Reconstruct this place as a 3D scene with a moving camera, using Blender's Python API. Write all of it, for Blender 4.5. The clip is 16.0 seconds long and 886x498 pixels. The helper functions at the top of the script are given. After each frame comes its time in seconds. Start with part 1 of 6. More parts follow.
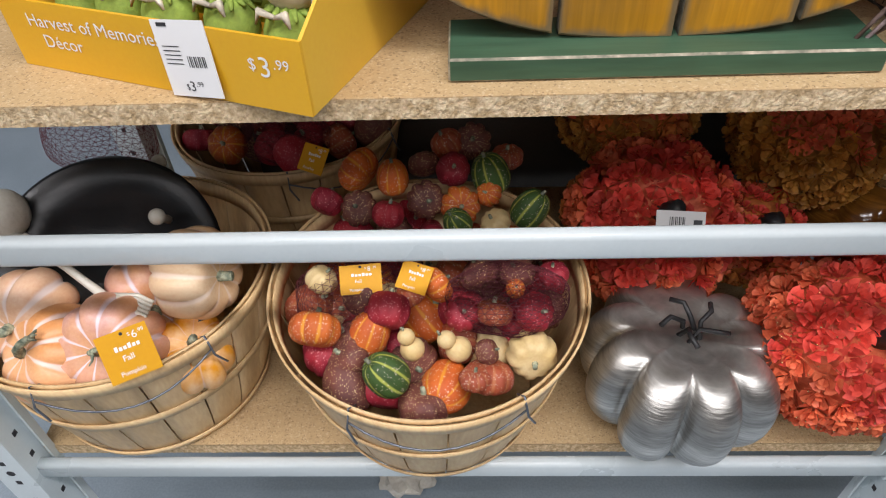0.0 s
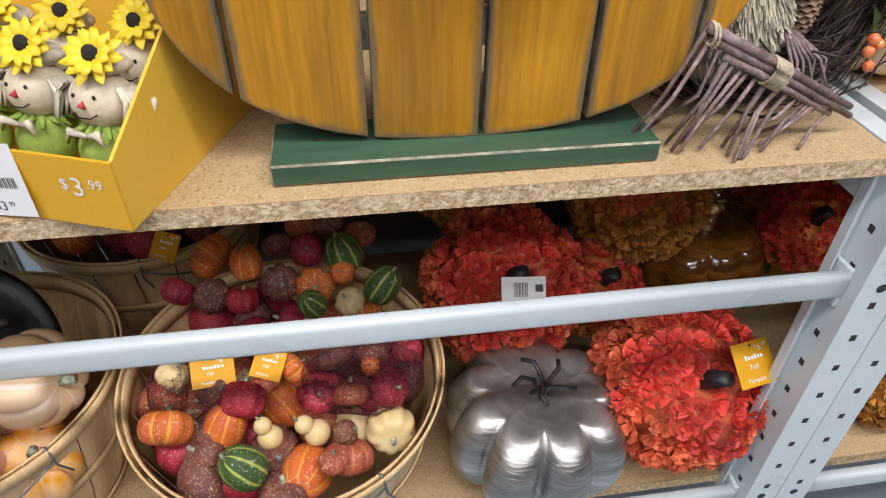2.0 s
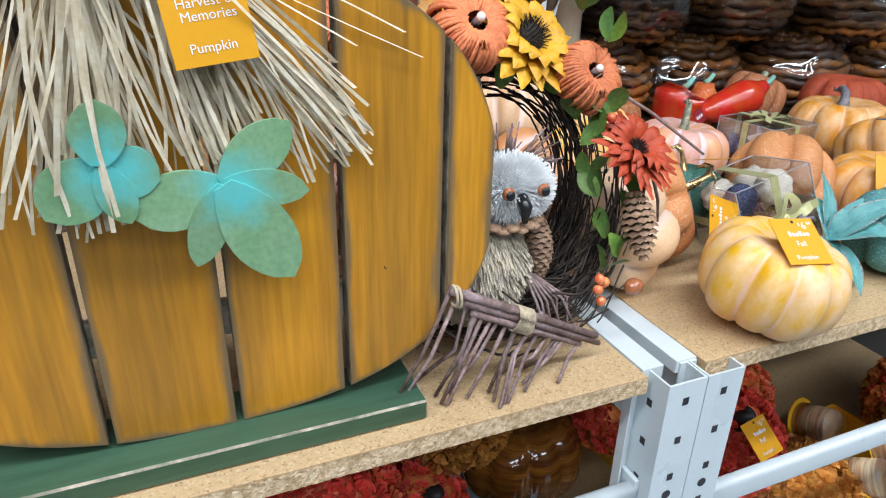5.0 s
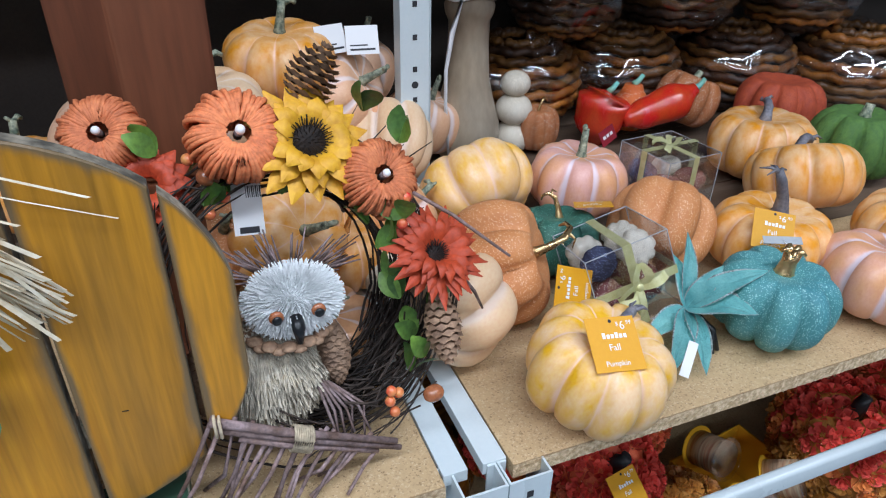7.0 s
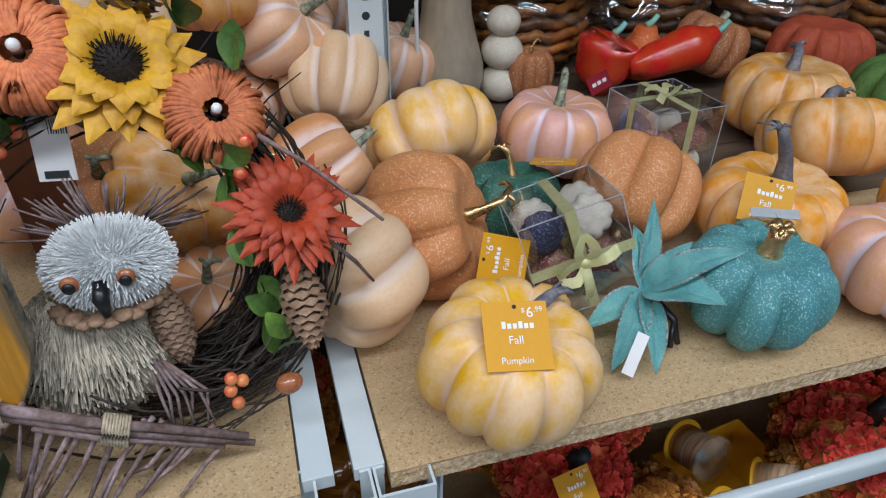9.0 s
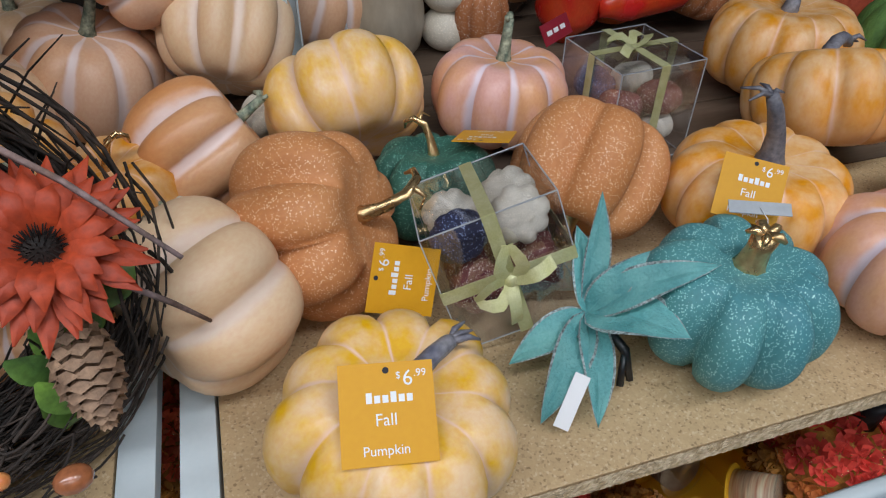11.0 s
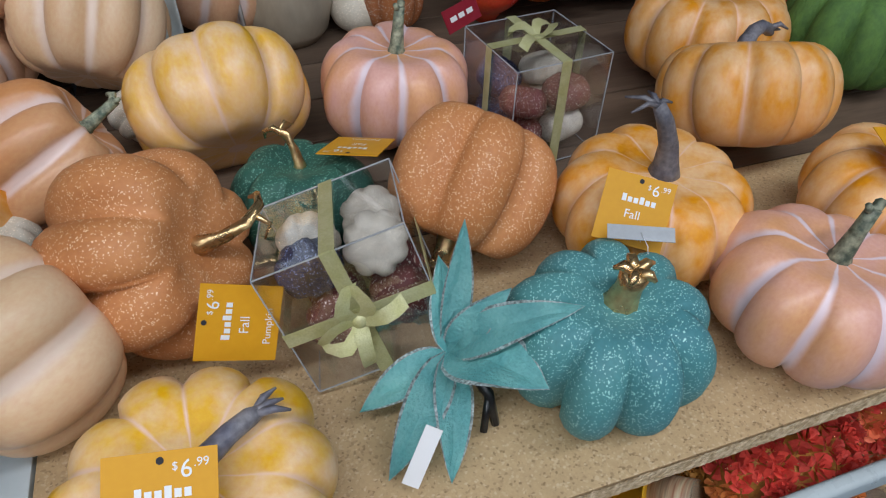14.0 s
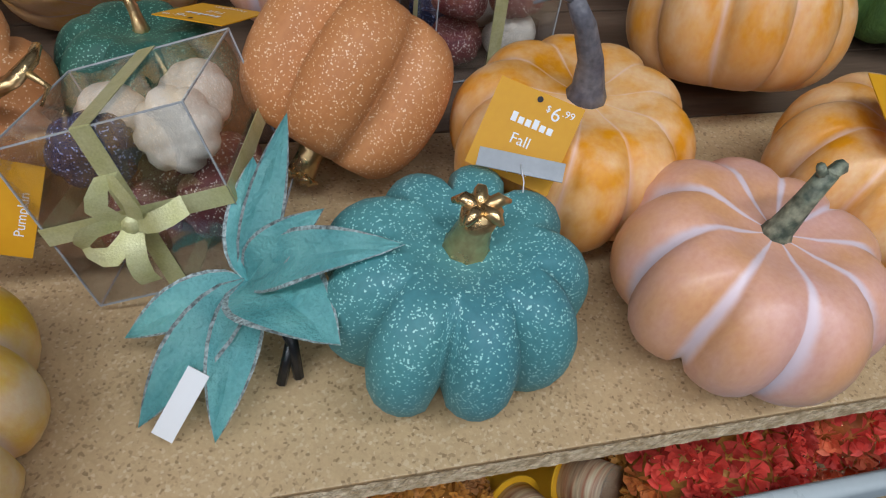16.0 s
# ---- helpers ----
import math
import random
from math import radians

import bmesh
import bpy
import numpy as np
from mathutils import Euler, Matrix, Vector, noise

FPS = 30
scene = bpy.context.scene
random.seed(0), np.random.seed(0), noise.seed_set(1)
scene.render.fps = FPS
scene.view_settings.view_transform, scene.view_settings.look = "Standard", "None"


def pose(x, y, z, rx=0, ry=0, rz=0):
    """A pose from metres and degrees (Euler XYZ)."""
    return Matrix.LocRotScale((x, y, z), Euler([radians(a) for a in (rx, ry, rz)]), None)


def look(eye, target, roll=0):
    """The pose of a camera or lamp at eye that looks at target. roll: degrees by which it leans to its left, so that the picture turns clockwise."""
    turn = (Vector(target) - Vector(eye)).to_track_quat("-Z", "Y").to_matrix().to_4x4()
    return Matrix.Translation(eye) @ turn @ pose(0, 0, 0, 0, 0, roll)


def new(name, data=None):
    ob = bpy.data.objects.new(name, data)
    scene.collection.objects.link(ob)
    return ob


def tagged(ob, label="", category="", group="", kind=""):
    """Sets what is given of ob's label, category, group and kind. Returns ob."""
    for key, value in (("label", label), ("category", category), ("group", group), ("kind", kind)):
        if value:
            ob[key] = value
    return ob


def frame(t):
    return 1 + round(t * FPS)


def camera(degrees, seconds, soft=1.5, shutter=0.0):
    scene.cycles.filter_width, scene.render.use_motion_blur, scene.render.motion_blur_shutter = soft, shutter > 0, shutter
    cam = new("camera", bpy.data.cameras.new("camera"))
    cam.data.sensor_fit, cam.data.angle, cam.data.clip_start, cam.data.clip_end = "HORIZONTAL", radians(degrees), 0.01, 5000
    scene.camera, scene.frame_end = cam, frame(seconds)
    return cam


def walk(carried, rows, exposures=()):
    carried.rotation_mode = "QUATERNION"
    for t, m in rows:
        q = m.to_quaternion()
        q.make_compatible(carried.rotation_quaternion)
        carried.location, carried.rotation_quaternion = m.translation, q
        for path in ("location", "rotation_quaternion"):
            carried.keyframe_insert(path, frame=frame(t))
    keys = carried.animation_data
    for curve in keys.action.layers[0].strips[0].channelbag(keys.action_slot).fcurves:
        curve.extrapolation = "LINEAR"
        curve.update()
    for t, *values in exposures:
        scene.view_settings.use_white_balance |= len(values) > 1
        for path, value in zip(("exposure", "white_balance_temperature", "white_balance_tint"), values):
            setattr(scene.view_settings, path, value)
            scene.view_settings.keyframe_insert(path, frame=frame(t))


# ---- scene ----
cam = camera(68.0, 16.0, soft=1.15)
PATH = [
    (0, (0.014, -0.472, 1.27), (-0.061, 0.995, -0.087), -2.8),
    (0.5, (0.027, -0.475, 1.276), (0.005, 1.002, -0.073), -1.7),
    (1, (0.039, -0.474, 1.283), (0.094, 1.011, -0.055), -0.7),
    (1.5, (0.057, -0.475, 1.3), (0.197, 1.037, -0.002), 0.0),
    (2, (0.073, -0.471, 1.318), (0.316, 1.069, 0.065), 0.9),
    (2.5, (0.088, -0.472, 1.338), (0.392, 1.116, 0.16), 0.4),
    (3, (0.101, -0.467, 1.353), (0.481, 1.149, 0.237), 0.8),
    (3.5, (0.121, -0.459, 1.365), (0.567, 1.174, 0.299), 1.0),
    (4, (0.147, -0.454, 1.38), (0.693, 1.196, 0.39), 1.6),
    (4.5, (0.162, -0.445, 1.394), (0.791, 1.214, 0.472), 1.6),
    (5, (0.168, -0.433, 1.399), (0.886, 1.238, 0.567), 1.3),
    (5.2, (0.189, -0.437, 1.401), (0.9, 1.253, 0.602), -0.1),
    (7.3, (0.443, -0.412, 1.548), (1.082, 1.183, 0.525), 1.2),
    (7.5, (0.465, -0.413, 1.542), (1.08, 1.191, 0.519), 1.0),
    (8, (0.521, -0.409, 1.524), (1.07, 1.202, 0.474), 1.9),
    (8.5, (0.559, -0.386, 1.505), (1.062, 1.203, 0.4), 1.4),
    (9, (0.601, -0.356, 1.48), (1.085, 1.225, 0.355), 0.8),
    (9.5, (0.645, -0.318, 1.461), (1.125, 1.226, 0.285), 1.3),
    (10, (0.685, -0.276, 1.447), (1.149, 1.242, 0.229), 1.4),
    (10.2, (0.698, -0.266, 1.435), (1.157, 1.26, 0.228), 0.5),
    (12.3, (0.773, -0.168, 1.435), (1.254, 1.197, 0.054), 2.1),
    (12.5, (0.779, -0.168, 1.438), (1.253, 1.202, 0.059), 1.8),
    (13, (0.798, -0.169, 1.444), (1.275, 1.207, 0.073), 1.5),
    (13.5, (0.826, -0.174, 1.447), (1.32, 1.205, 0.085), 1.4),
    (14, (0.855, -0.176, 1.443), (1.365, 1.203, 0.086), 1.6),
    (14.5, (0.884, -0.174, 1.425), (1.403, 1.19, 0.058), 3.2),
    (15, (0.925, -0.165, 1.403), (1.434, 1.164, -0.003), 4.2),
    (15.5, (0.972, -0.154, 1.384), (1.415, 1.148, -0.068), 4.4),
    (16, (1.005, -0.144, 1.364), (1.401, 1.128, -0.129), 7.5),
]
walk(cam, [(t, look(eye, target, roll)) for t, eye, target, roll in PATH],
     [(0, -0.62, 6700, 15), (2.5, -0.58, 6500, 14), (5, -0.48, 6050, 10), (7.5, -1.04, 5600, 10), (10, -1.30, 6050, 10), (16, -1.36, 6000, 10)])
# exposure and light: fluorescent strips under a white ceiling
world = bpy.data.worlds.new("store_air")
world.use_nodes = True
world.node_tree.nodes["Background"].inputs[0].default_value = (0.9, 0.95, 1.0, 1)
world.node_tree.nodes["Background"].inputs[1].default_value = 0.006
scene.world = world


def strip_lamp(x, y, length=2.4, power=60, turn=0):
    d = bpy.data.lights.new("ceiling_lamp", "AREA")
    d.shape, d.size, d.size_y, d.energy, d.color = "RECTANGLE", 0.35, length, power, (0.97, 0.98, 1.0)
    ob = new("ceiling_lamp", d)
    ob.matrix_world = pose(x, y, 3.55, 0, 0, turn)
    return ob


for lx in (-1.6, 0.2, 2.0):
    for ly, pw in ((-4.3, 24), (-2.6, 46), (-1.0, 74), (2.6, 5)):
        strip_lamp(lx, ly, 1.5, pw, 90)


# ---------- materials ----------
def mat(name, color, rough=0.6, metal=0.0, var=0.12, scale=30.0, bump=0.15, second=None, coat=0.0, fine=220.0, stretch=(1, 1, 1), spec=0.5):
    m = bpy.data.materials.new(name)
    m.use_nodes = True
    nt, L = m.node_tree, m.node_tree.links
    b = nt.nodes["Principled BSDF"]
    tc = nt.nodes.new("ShaderNodeTexCoord")
    mp = nt.nodes.new("ShaderNodeMapping")
    mp.inputs["Scale"].default_value = stretch
    oi = nt.nodes.new("ShaderNodeObjectInfo")
    L.new(tc.outputs["Object"], mp.inputs[0])
    L.new(oi.outputs["Random"], mp.inputs["Location"])
    n1 = nt.nodes.new("ShaderNodeTexNoise")
    n1.inputs["Scale"].default_value, n1.inputs["Detail"].default_value = scale, 6
    n2 = nt.nodes.new("ShaderNodeTexNoise")
    n2.inputs["Scale"].default_value, n2.inputs["Detail"].default_value = fine, 4
    L.new(mp.outputs[0], n1.inputs["Vector"])
    L.new(mp.outputs[0], n2.inputs["Vector"])
    c2 = second or tuple(c * (1 - 2.2 * var) for c in color)
    r = nt.nodes.new("ShaderNodeValToRGB")
    r.color_ramp.elements[0].position, r.color_ramp.elements[1].position = 0.36, 0.66
    r.color_ramp.elements[0].color, r.color_ramp.elements[1].color = (*c2, 1), (*color, 1)
    L.new(n1.outputs["Fac"], r.inputs[0])
    mx = nt.nodes.new("ShaderNodeMix")
    mx.data_type, mx.blend_type = "RGBA", "OVERLAY"
    mx.inputs[0].default_value = min(1.0, var * 2.5)
    L.new(r.outputs[0], mx.inputs[6])
    L.new(n2.outputs["Fac"], mx.inputs[7])
    hs = nt.nodes.new("ShaderNodeHueSaturation")
    mr = nt.nodes.new("ShaderNodeMapRange")
    mr.inputs[3].default_value, mr.inputs[4].default_value = 1 - var, 1 + var
    L.new(oi.outputs["Random"], mr.inputs[0])
    L.new(mr.outputs[0], hs.inputs["Value"])
    L.new(mx.outputs[2], hs.inputs["Color"])
    L.new(hs.outputs[0], b.inputs["Base Color"])
    rr = nt.nodes.new("ShaderNodeMapRange")
    rr.inputs[3].default_value, rr.inputs[4].default_value = max(0.03, rough - 0.12), min(1, rough + 0.12)
    L.new(n1.outputs["Fac"], rr.inputs[0])
    L.new(rr.outputs[0], b.inputs["Roughness"])
    b.inputs["Metallic"].default_value, b.inputs["Coat Weight"].default_value = metal, coat
    b.inputs["Specular IOR Level"].default_value = spec
    bp = nt.nodes.new("ShaderNodeBump")
    bp.inputs["Strength"].default_value, bp.inputs["Distance"].default_value = bump, 0.002
    L.new(n2.outputs["Fac"], bp.inputs["Height"])
    L.new(bp.outputs[0], b.inputs["Normal"])
    return m


def painted(name, color, second, stripe=None, rough=0.45, glitter=0.0, scale=14.0, amount=0.8, spread=0.55, coat=0.0, flake=(1, 0.9, 0.75), bump=0.12, low=None):
    """Craft pumpkin paint: mottled colour, brushed stripe along the creases, optional glitter flakes."""
    m = mat(name, color, rough, 0, 0.08, scale, bump, second, coat, 300, (1, 1, 0.6))
    nt, L = m.node_tree, m.node_tree.links
    b = nt.nodes["Principled BSDF"]
    last = b.inputs["Base Color"].links[0].from_socket
    tc = nt.nodes.new("ShaderNodeTexCoord")
    if low:
        # second spray colour that fades in toward the foot of the body
        sx, nl, al, ml, xl = (nt.nodes.new("ShaderNode" + k) for k in ("SeparateXYZ", "TexNoise", "Math", "MapRange", "Mix"))
        al.operation, xl.data_type = "MULTIPLY_ADD", "RGBA"
        nl.inputs["Scale"].default_value, nl.inputs["Detail"].default_value = 60, 6
        al.inputs[1].default_value = -0.10
        ml.inputs[1].default_value, ml.inputs[2].default_value = 0.018, -0.035
        ml.inputs[4].default_value = 0.55
        xl.inputs[7].default_value = (*low, 1)
        L.new(tc.outputs["Object"], sx.inputs[0])
        L.new(tc.outputs["Object"], nl.inputs["Vector"])
        L.new(nl.outputs["Fac"], al.inputs[0])
        L.new(sx.outputs["Z"], al.inputs[2])
        L.new(al.outputs[0], ml.inputs[0])
        L.new(ml.outputs[0], xl.inputs[0])
        L.new(last, xl.inputs[6])
        last = xl.outputs[2]
    if stripe:
        at = nt.nodes.new("ShaderNodeAttribute")
        at.attribute_name = "crease"
        ns = nt.nodes.new("ShaderNodeTexNoise")
        ns.inputs["Scale"].default_value, ns.inputs["Detail"].default_value = 45, 5
        L.new(tc.outputs["Object"], ns.inputs["Vector"])
        ad = nt.nodes.new("ShaderNodeMath")
        ad.operation = "MULTIPLY_ADD"
        ad.inputs[1].default_value = 0.45
        L.new(ns.outputs["Fac"], ad.inputs[0])
        L.new(at.outputs["Fac"], ad.inputs[2])
        mr = nt.nodes.new("ShaderNodeMapRange")
        mr.interpolation_type = "SMOOTHSTEP"
        mr.inputs[1].default_value, mr.inputs[2].default_value = spread, spread + 0.42
        mr.inputs[4].default_value = amount
        L.new(ad.outputs[0], mr.inputs[0])
        mx = nt.nodes.new("ShaderNodeMix")
        mx.data_type = "RGBA"
        mx.inputs[7].default_value = (*stripe, 1)
        L.new(mr.outputs[0], mx.inputs[0])
        L.new(last, mx.inputs[6])
        last = mx.outputs[2]
    if glitter:
        vo = nt.nodes.new("ShaderNodeTexVoronoi")
        vo.inputs["Scale"].default_value = 1150
        L.new(tc.outputs["Object"], vo.inputs["Vector"])
        sp = nt.nodes.new("ShaderNodeSeparateColor")
        L.new(vo.outputs["Color"], sp.inputs[0])
        gt = nt.nodes.new("ShaderNodeMath")
        gt.operation = "GREATER_THAN"
        gt.inputs[1].default_value = 1 - glitter
        L.new(sp.outputs[0], gt.inputs[0])
        mx = nt.nodes.new("ShaderNodeMix")
        mx.data_type = "RGBA"
        mx.inputs[7].default_value = (*flake, 1)
        L.new(gt.outputs[0], mx.inputs[0])
        L.new(last, mx.inputs[6])
        last = mx.outputs[2]
        for l in list(b.inputs["Roughness"].links):
            L.remove(l)
        mr = nt.nodes.new("ShaderNodeMapRange")
        mr.inputs[3].default_value, mr.inputs[4].default_value = 0.62, 0.22
        L.new(gt.outputs[0], mr.inputs[0])
        L.new(mr.outputs[0], b.inputs["Roughness"])
        bp = b.inputs["Normal"].links[0].from_node
        L.new(sp.outputs[1], bp.inputs["Height"])
        bp.inputs["Strength"].default_value = 0.3
    L.new(last, b.inputs["Base Color"])
    return m


def clear(name, tint=(0.97, 0.98, 1.0), rough=0.06, opacity=0.30):
    """Thin clear film: mostly see-through with a glossy face."""
    m = bpy.data.materials.new(name)
    m.use_nodes = True
    nt, L = m.node_tree, m.node_tree.links
    out = nt.nodes["Material Output"]
    nt.nodes.remove(nt.nodes["Principled BSDF"])
    tr, gl, mx, fr = (nt.nodes.new("ShaderNode" + k) for k in ("BsdfTransparent", "BsdfGlossy", "MixShader", "Value"))
    tr.inputs[0].default_value = (*tint, 1)
    gl.inputs["Roughness"].default_value = rough
    fr.outputs[0].default_value = 0.03
    ns = nt.nodes.new("ShaderNodeTexNoise")
    ns.inputs["Scale"].default_value = 14
    ma = nt.nodes.new("ShaderNodeMath")
    ma.operation = "MULTIPLY_ADD"
    ma.inputs[1].default_value = opacity
    L.new(ns.outputs["Fac"], ma.inputs[0])
    L.new(fr.outputs[0], ma.inputs[2])
    L.new(ma.outputs[0], mx.inputs[0])
    L.new(tr.outputs[0], mx.inputs[1])
    L.new(gl.outputs[0], mx.inputs[2])
    L.new(mx.outputs[0], out.inputs[0])
    return m


def chipboard(name):
    m = mat(name, (0.46, 0.335, 0.185), 0.5, 0, 0.14, 9, 0.3, (0.36, 0.25, 0.13), 0, 160)
    nt, L = m.node_tree, m.node_tree.links
    b = nt.nodes["Principled BSDF"]
    last = b.inputs["Base Color"].links[0].from_socket
    tc = nt.nodes.new("ShaderNodeTexCoord")
    vo = nt.nodes.new("ShaderNodeTexVoronoi")
    vo.inputs["Scale"].default_value = 560
    L.new(tc.outputs["Object"], vo.inputs["Vector"])
    sp = nt.nodes.new("ShaderNodeSeparateColor")
    L.new(vo.outputs["Color"], sp.inputs[0])
    r = nt.nodes.new("ShaderNodeValToRGB")
    e = r.color_ramp.elements
    e[0].position, e[0].color = 0.0, (0.20, 0.12, 0.05, 1)
    e[1].position, e[1].color = 1.0, (0.70, 0.56, 0.36, 1)
    x = e.new(0.14)
    x.color = (0.52, 0.36, 0.19, 1)
    x = e.new(0.85)
    x.color = (0.58, 0.41, 0.22, 1)
    L.new(sp.outputs[0], r.inputs[0])
    mx = nt.nodes.new("ShaderNodeMix")
    mx.data_type = "RGBA"
    mx.inputs[0].default_value = 0.62
    L.new(last, mx.inputs[6])
    L.new(r.outputs[0], mx.inputs[7])
    L.new(mx.outputs[2], b.inputs["Base Color"])
    return m


BOARD = chipboard("chipboard")
EDGE = mat("raw_chipboard_edge", (0.72, 0.56, 0.36), 0.9, 0, 0.2, 170, 0.9, (0.42, 0.29, 0.15), 0, 420)
STEEL = mat("painted_steel", (0.61, 0.675, 0.69), 0.30, 0, 0.03, 7, 0.03, (0.56, 0.63, 0.65), 0.2)
DARK = mat("dark_hole", (0.03, 0.03, 0.035), 0.8)
FLOOR = mat("blue_grey_concrete", (0.33, 0.40, 0.46), 0.4, 0, 0.08, 3, 0.05, (0.27, 0.335, 0.39))
WALLM = mat("white_wall_paint", (0.50, 0.52, 0.53), 0.7, 0, 0.04, 4, 0.05)
# near-black colour gives the added panels behind the shelves their shade
BACKM = mat("near_black_panel", (0.06, 0.045, 0.035), 0.8, 0, 0.1, 6)
DPLANK = mat("dark_stained_plank", (0.15, 0.10, 0.065), 0.6, 0, 0.15, 18, 0.3, (0.09, 0.06, 0.04), 0, 200, (0.12, 1, 1))
SPLINT = mat("basket_splint", (0.70, 0.50, 0.27), 0.5, 0, 0.13, 10, 0.3, (0.56, 0.37, 0.18), 0, 190, (1, 1, 0.12))
WIRE = mat("grey_wire", (0.2, 0.22, 0.26), 0.4, 0.8)
OCHRE = mat("ochre_sign_paint", (0.60, 0.27, 0.010), 0.4, 0, 0.2, 26, 0.3, (0.40, 0.19, 0.018), 0, 200, (1, 1, 0.06))


def edge_wear(m, dark):
    """Rubs a dirty grey tone into the paint along the worn edges of the boards."""
    nt, L = m.node_tree, m.node_tree.links
    b = nt.nodes["Principled BSDF"]
    last = b.inputs["Base Color"].links[0].from_socket
    tc, mp, ns, at, ad, mr, mx = (nt.nodes.new("ShaderNode" + k) for k in ("TexCoord", "Mapping", "TexNoise", "Attribute", "Math", "MapRange", "Mix"))
    mp.inputs["Scale"].default_value = (1, 1, 0.22)
    ns.inputs["Scale"].default_value, ns.inputs["Detail"].default_value = 70, 8
    at.attribute_name = "wear"
    ad.operation, mx.data_type = "MULTIPLY_ADD", "RGBA"
    ad.inputs[1].default_value = 1.1
    mr.inputs[1].default_value, mr.inputs[2].default_value = 0.85, 1.25
    mr.inputs[4].default_value = 0.85
    mx.inputs[7].default_value = (*dark, 1)
    L.new(tc.outputs["Object"], mp.inputs[0])
    L.new(mp.outputs[0], ns.inputs["Vector"])
    L.new(ns.outputs["Fac"], ad.inputs[0])
    L.new(at.outputs["Fac"], ad.inputs[2])
    L.new(ad.outputs[0], mr.inputs[0])
    L.new(mr.outputs[0], mx.inputs[0])
    L.new(last, mx.inputs[6])
    L.new(mx.outputs[2], b.inputs["Base Color"])


edge_wear(OCHRE, (0.13, 0.105, 0.065))
WORN = mat("worn_grey_edge", (0.33, 0.29, 0.22), 0.7, 0, 0.3, 60, 0.4, (0.08, 0.075, 0.06))
GREENB = mat("green_base_paint", (0.055, 0.125, 0.07), 0.5, 0, 0.15, 12, 0.25, (0.035, 0.085, 0.05), 0, 150, (0.1, 1, 1))
CHIP = mat("chipped_pale_edge", (0.55, 0.47, 0.36), 0.7, 0, 0.25, 70, 0.4, (0.2, 0.2, 0.14))
RAFFIA = mat("raffia", (0.80, 0.73, 0.56), 0.5, 0, 0.15, 60, 0.2, (0.62, 0.52, 0.34))
LEAFG = mat("painted_leaf_green", (0.16, 0.33, 0.16), 0.5, 0, 0.1, 16, 0.1, (0.20, 0.36, 0.22))
LEAFT = mat("painted_leaf_teal", (0.20, 0.55, 0.50), 0.5, 0, 0.12, 20, 0.1, (0.26, 0.42, 0.26))
CARD = mat("yellow_card", (0.76, 0.41, 0.018), 0.4, 0, 0.03, 5, 0.02)
CARDIN = mat("yellow_card_inside", (0.80, 0.48, 0.05), 0.5, 0, 0.03, 5, 0.02)
TAGY = mat("ochre_tag", (0.70, 0.34, 0.012), 0.48, 0, 0.03, 5, 0.02, spec=0.25)
WHITE = mat("white_print", (0.82, 0.82, 0.82), 0.45, 0, 0.02, 5, 0.0)
INK = mat("black_print", (0.03, 0.03, 0.035), 0.5, 0, 0.02)
REDTAG = mat("dark_red_tag", (0.28, 0.015, 0.03), 0.4, 0, 0.05)
GOLD = mat("gold_stem", (0.75, 0.52, 0.25), 0.28, 0.9, 0.15, 40, 0.3)
GREYSTEM = mat("slate_stem", (0.10, 0.10, 0.13), 0.5, 0, 0.3, 50, 0.4, (0.2, 0.19, 0.2))
MOSSSTEM = mat("mossy_stem", (0.07, 0.10, 0.07), 0.6, 0, 0.4, 120, 0.5, (0.35, 0.36, 0.25))
BLACKS = mat("black_stem", (0.02, 0.02, 0.022), 0.5, 0, 0.1)
TWIG = mat("twig_bark", (0.14, 0.085, 0.065), 0.75, 0, 0.35, 40, 0.5, (0.27, 0.20, 0.20))
VINE = mat("dark_vine", (0.06, 0.042, 0.032), 0.8, 0, 0.35, 40, 0.4)
STRAW = mat("bristle_straw", (0.80, 0.72, 0.57), 0.7, 0, 0.2, 60, 0.3)
FUR = mat("white_bristle", (0.92, 0.94, 0.94), 0.7, 0, 0.06, 60, 0.2)
CONE = mat("pine_cone", (0.30, 0.19, 0.115), 0.7, 0, 0.3, 60, 0.4, (0.17, 0.10, 0.06))
TWINE = mat("jute_twine", (0.55, 0.46, 0.32), 0.8, 0, 0.2, 90, 0.5)
PETY = mat("sunflower_petal", (0.70, 0.38, 0.015), 0.55, 0, 0.15, 25, 0.2, (0.55, 0.27, 0.01))
PETR = mat("rust_petal", (0.50, 0.06, 0.012), 0.6, 0, 0.2, 25, 0.25, (0.40, 0.05, 0.015))
SEED = mat("flower_seed_head", (0.025, 0.016, 0.012), 0.8, 0, 0.3, 90, 0.6)
STRAWPK = mat("wrapped_orange_raffia", (0.62, 0.20, 0.075), 0.65, 0, 0.25, 40, 0.4, (0.48, 0.13, 0.045))
LEAF = mat("silk_leaf", (0.15, 0.27, 0.035), 0.5, 0, 0.25, 25, 0.2, (0.06, 0.13, 0.03))
BERRY = mat("berry", (0.75, 0.33, 0.10), 0.25, 0, 0.15, 60, 0.1, (0.60, 0.03, 0.03), 0.3)
ACORN = mat("acorn", (0.38, 0.13, 0.05), 0.25, 0, 0.2, 30, 0.1, (0.25, 0.09, 0.04), 0.4)
TEALF = mat("teal_fabric", (0.33, 0.72, 0.70), 0.40, 0, 0.12, 40, 0.7, (0.20, 0.56, 0.57), 0, 420)
SILVERG = mat("silver_glitter_edge", (0.78, 0.88, 0.88), 0.35, 0.0, 0.3, 500, 0.8)
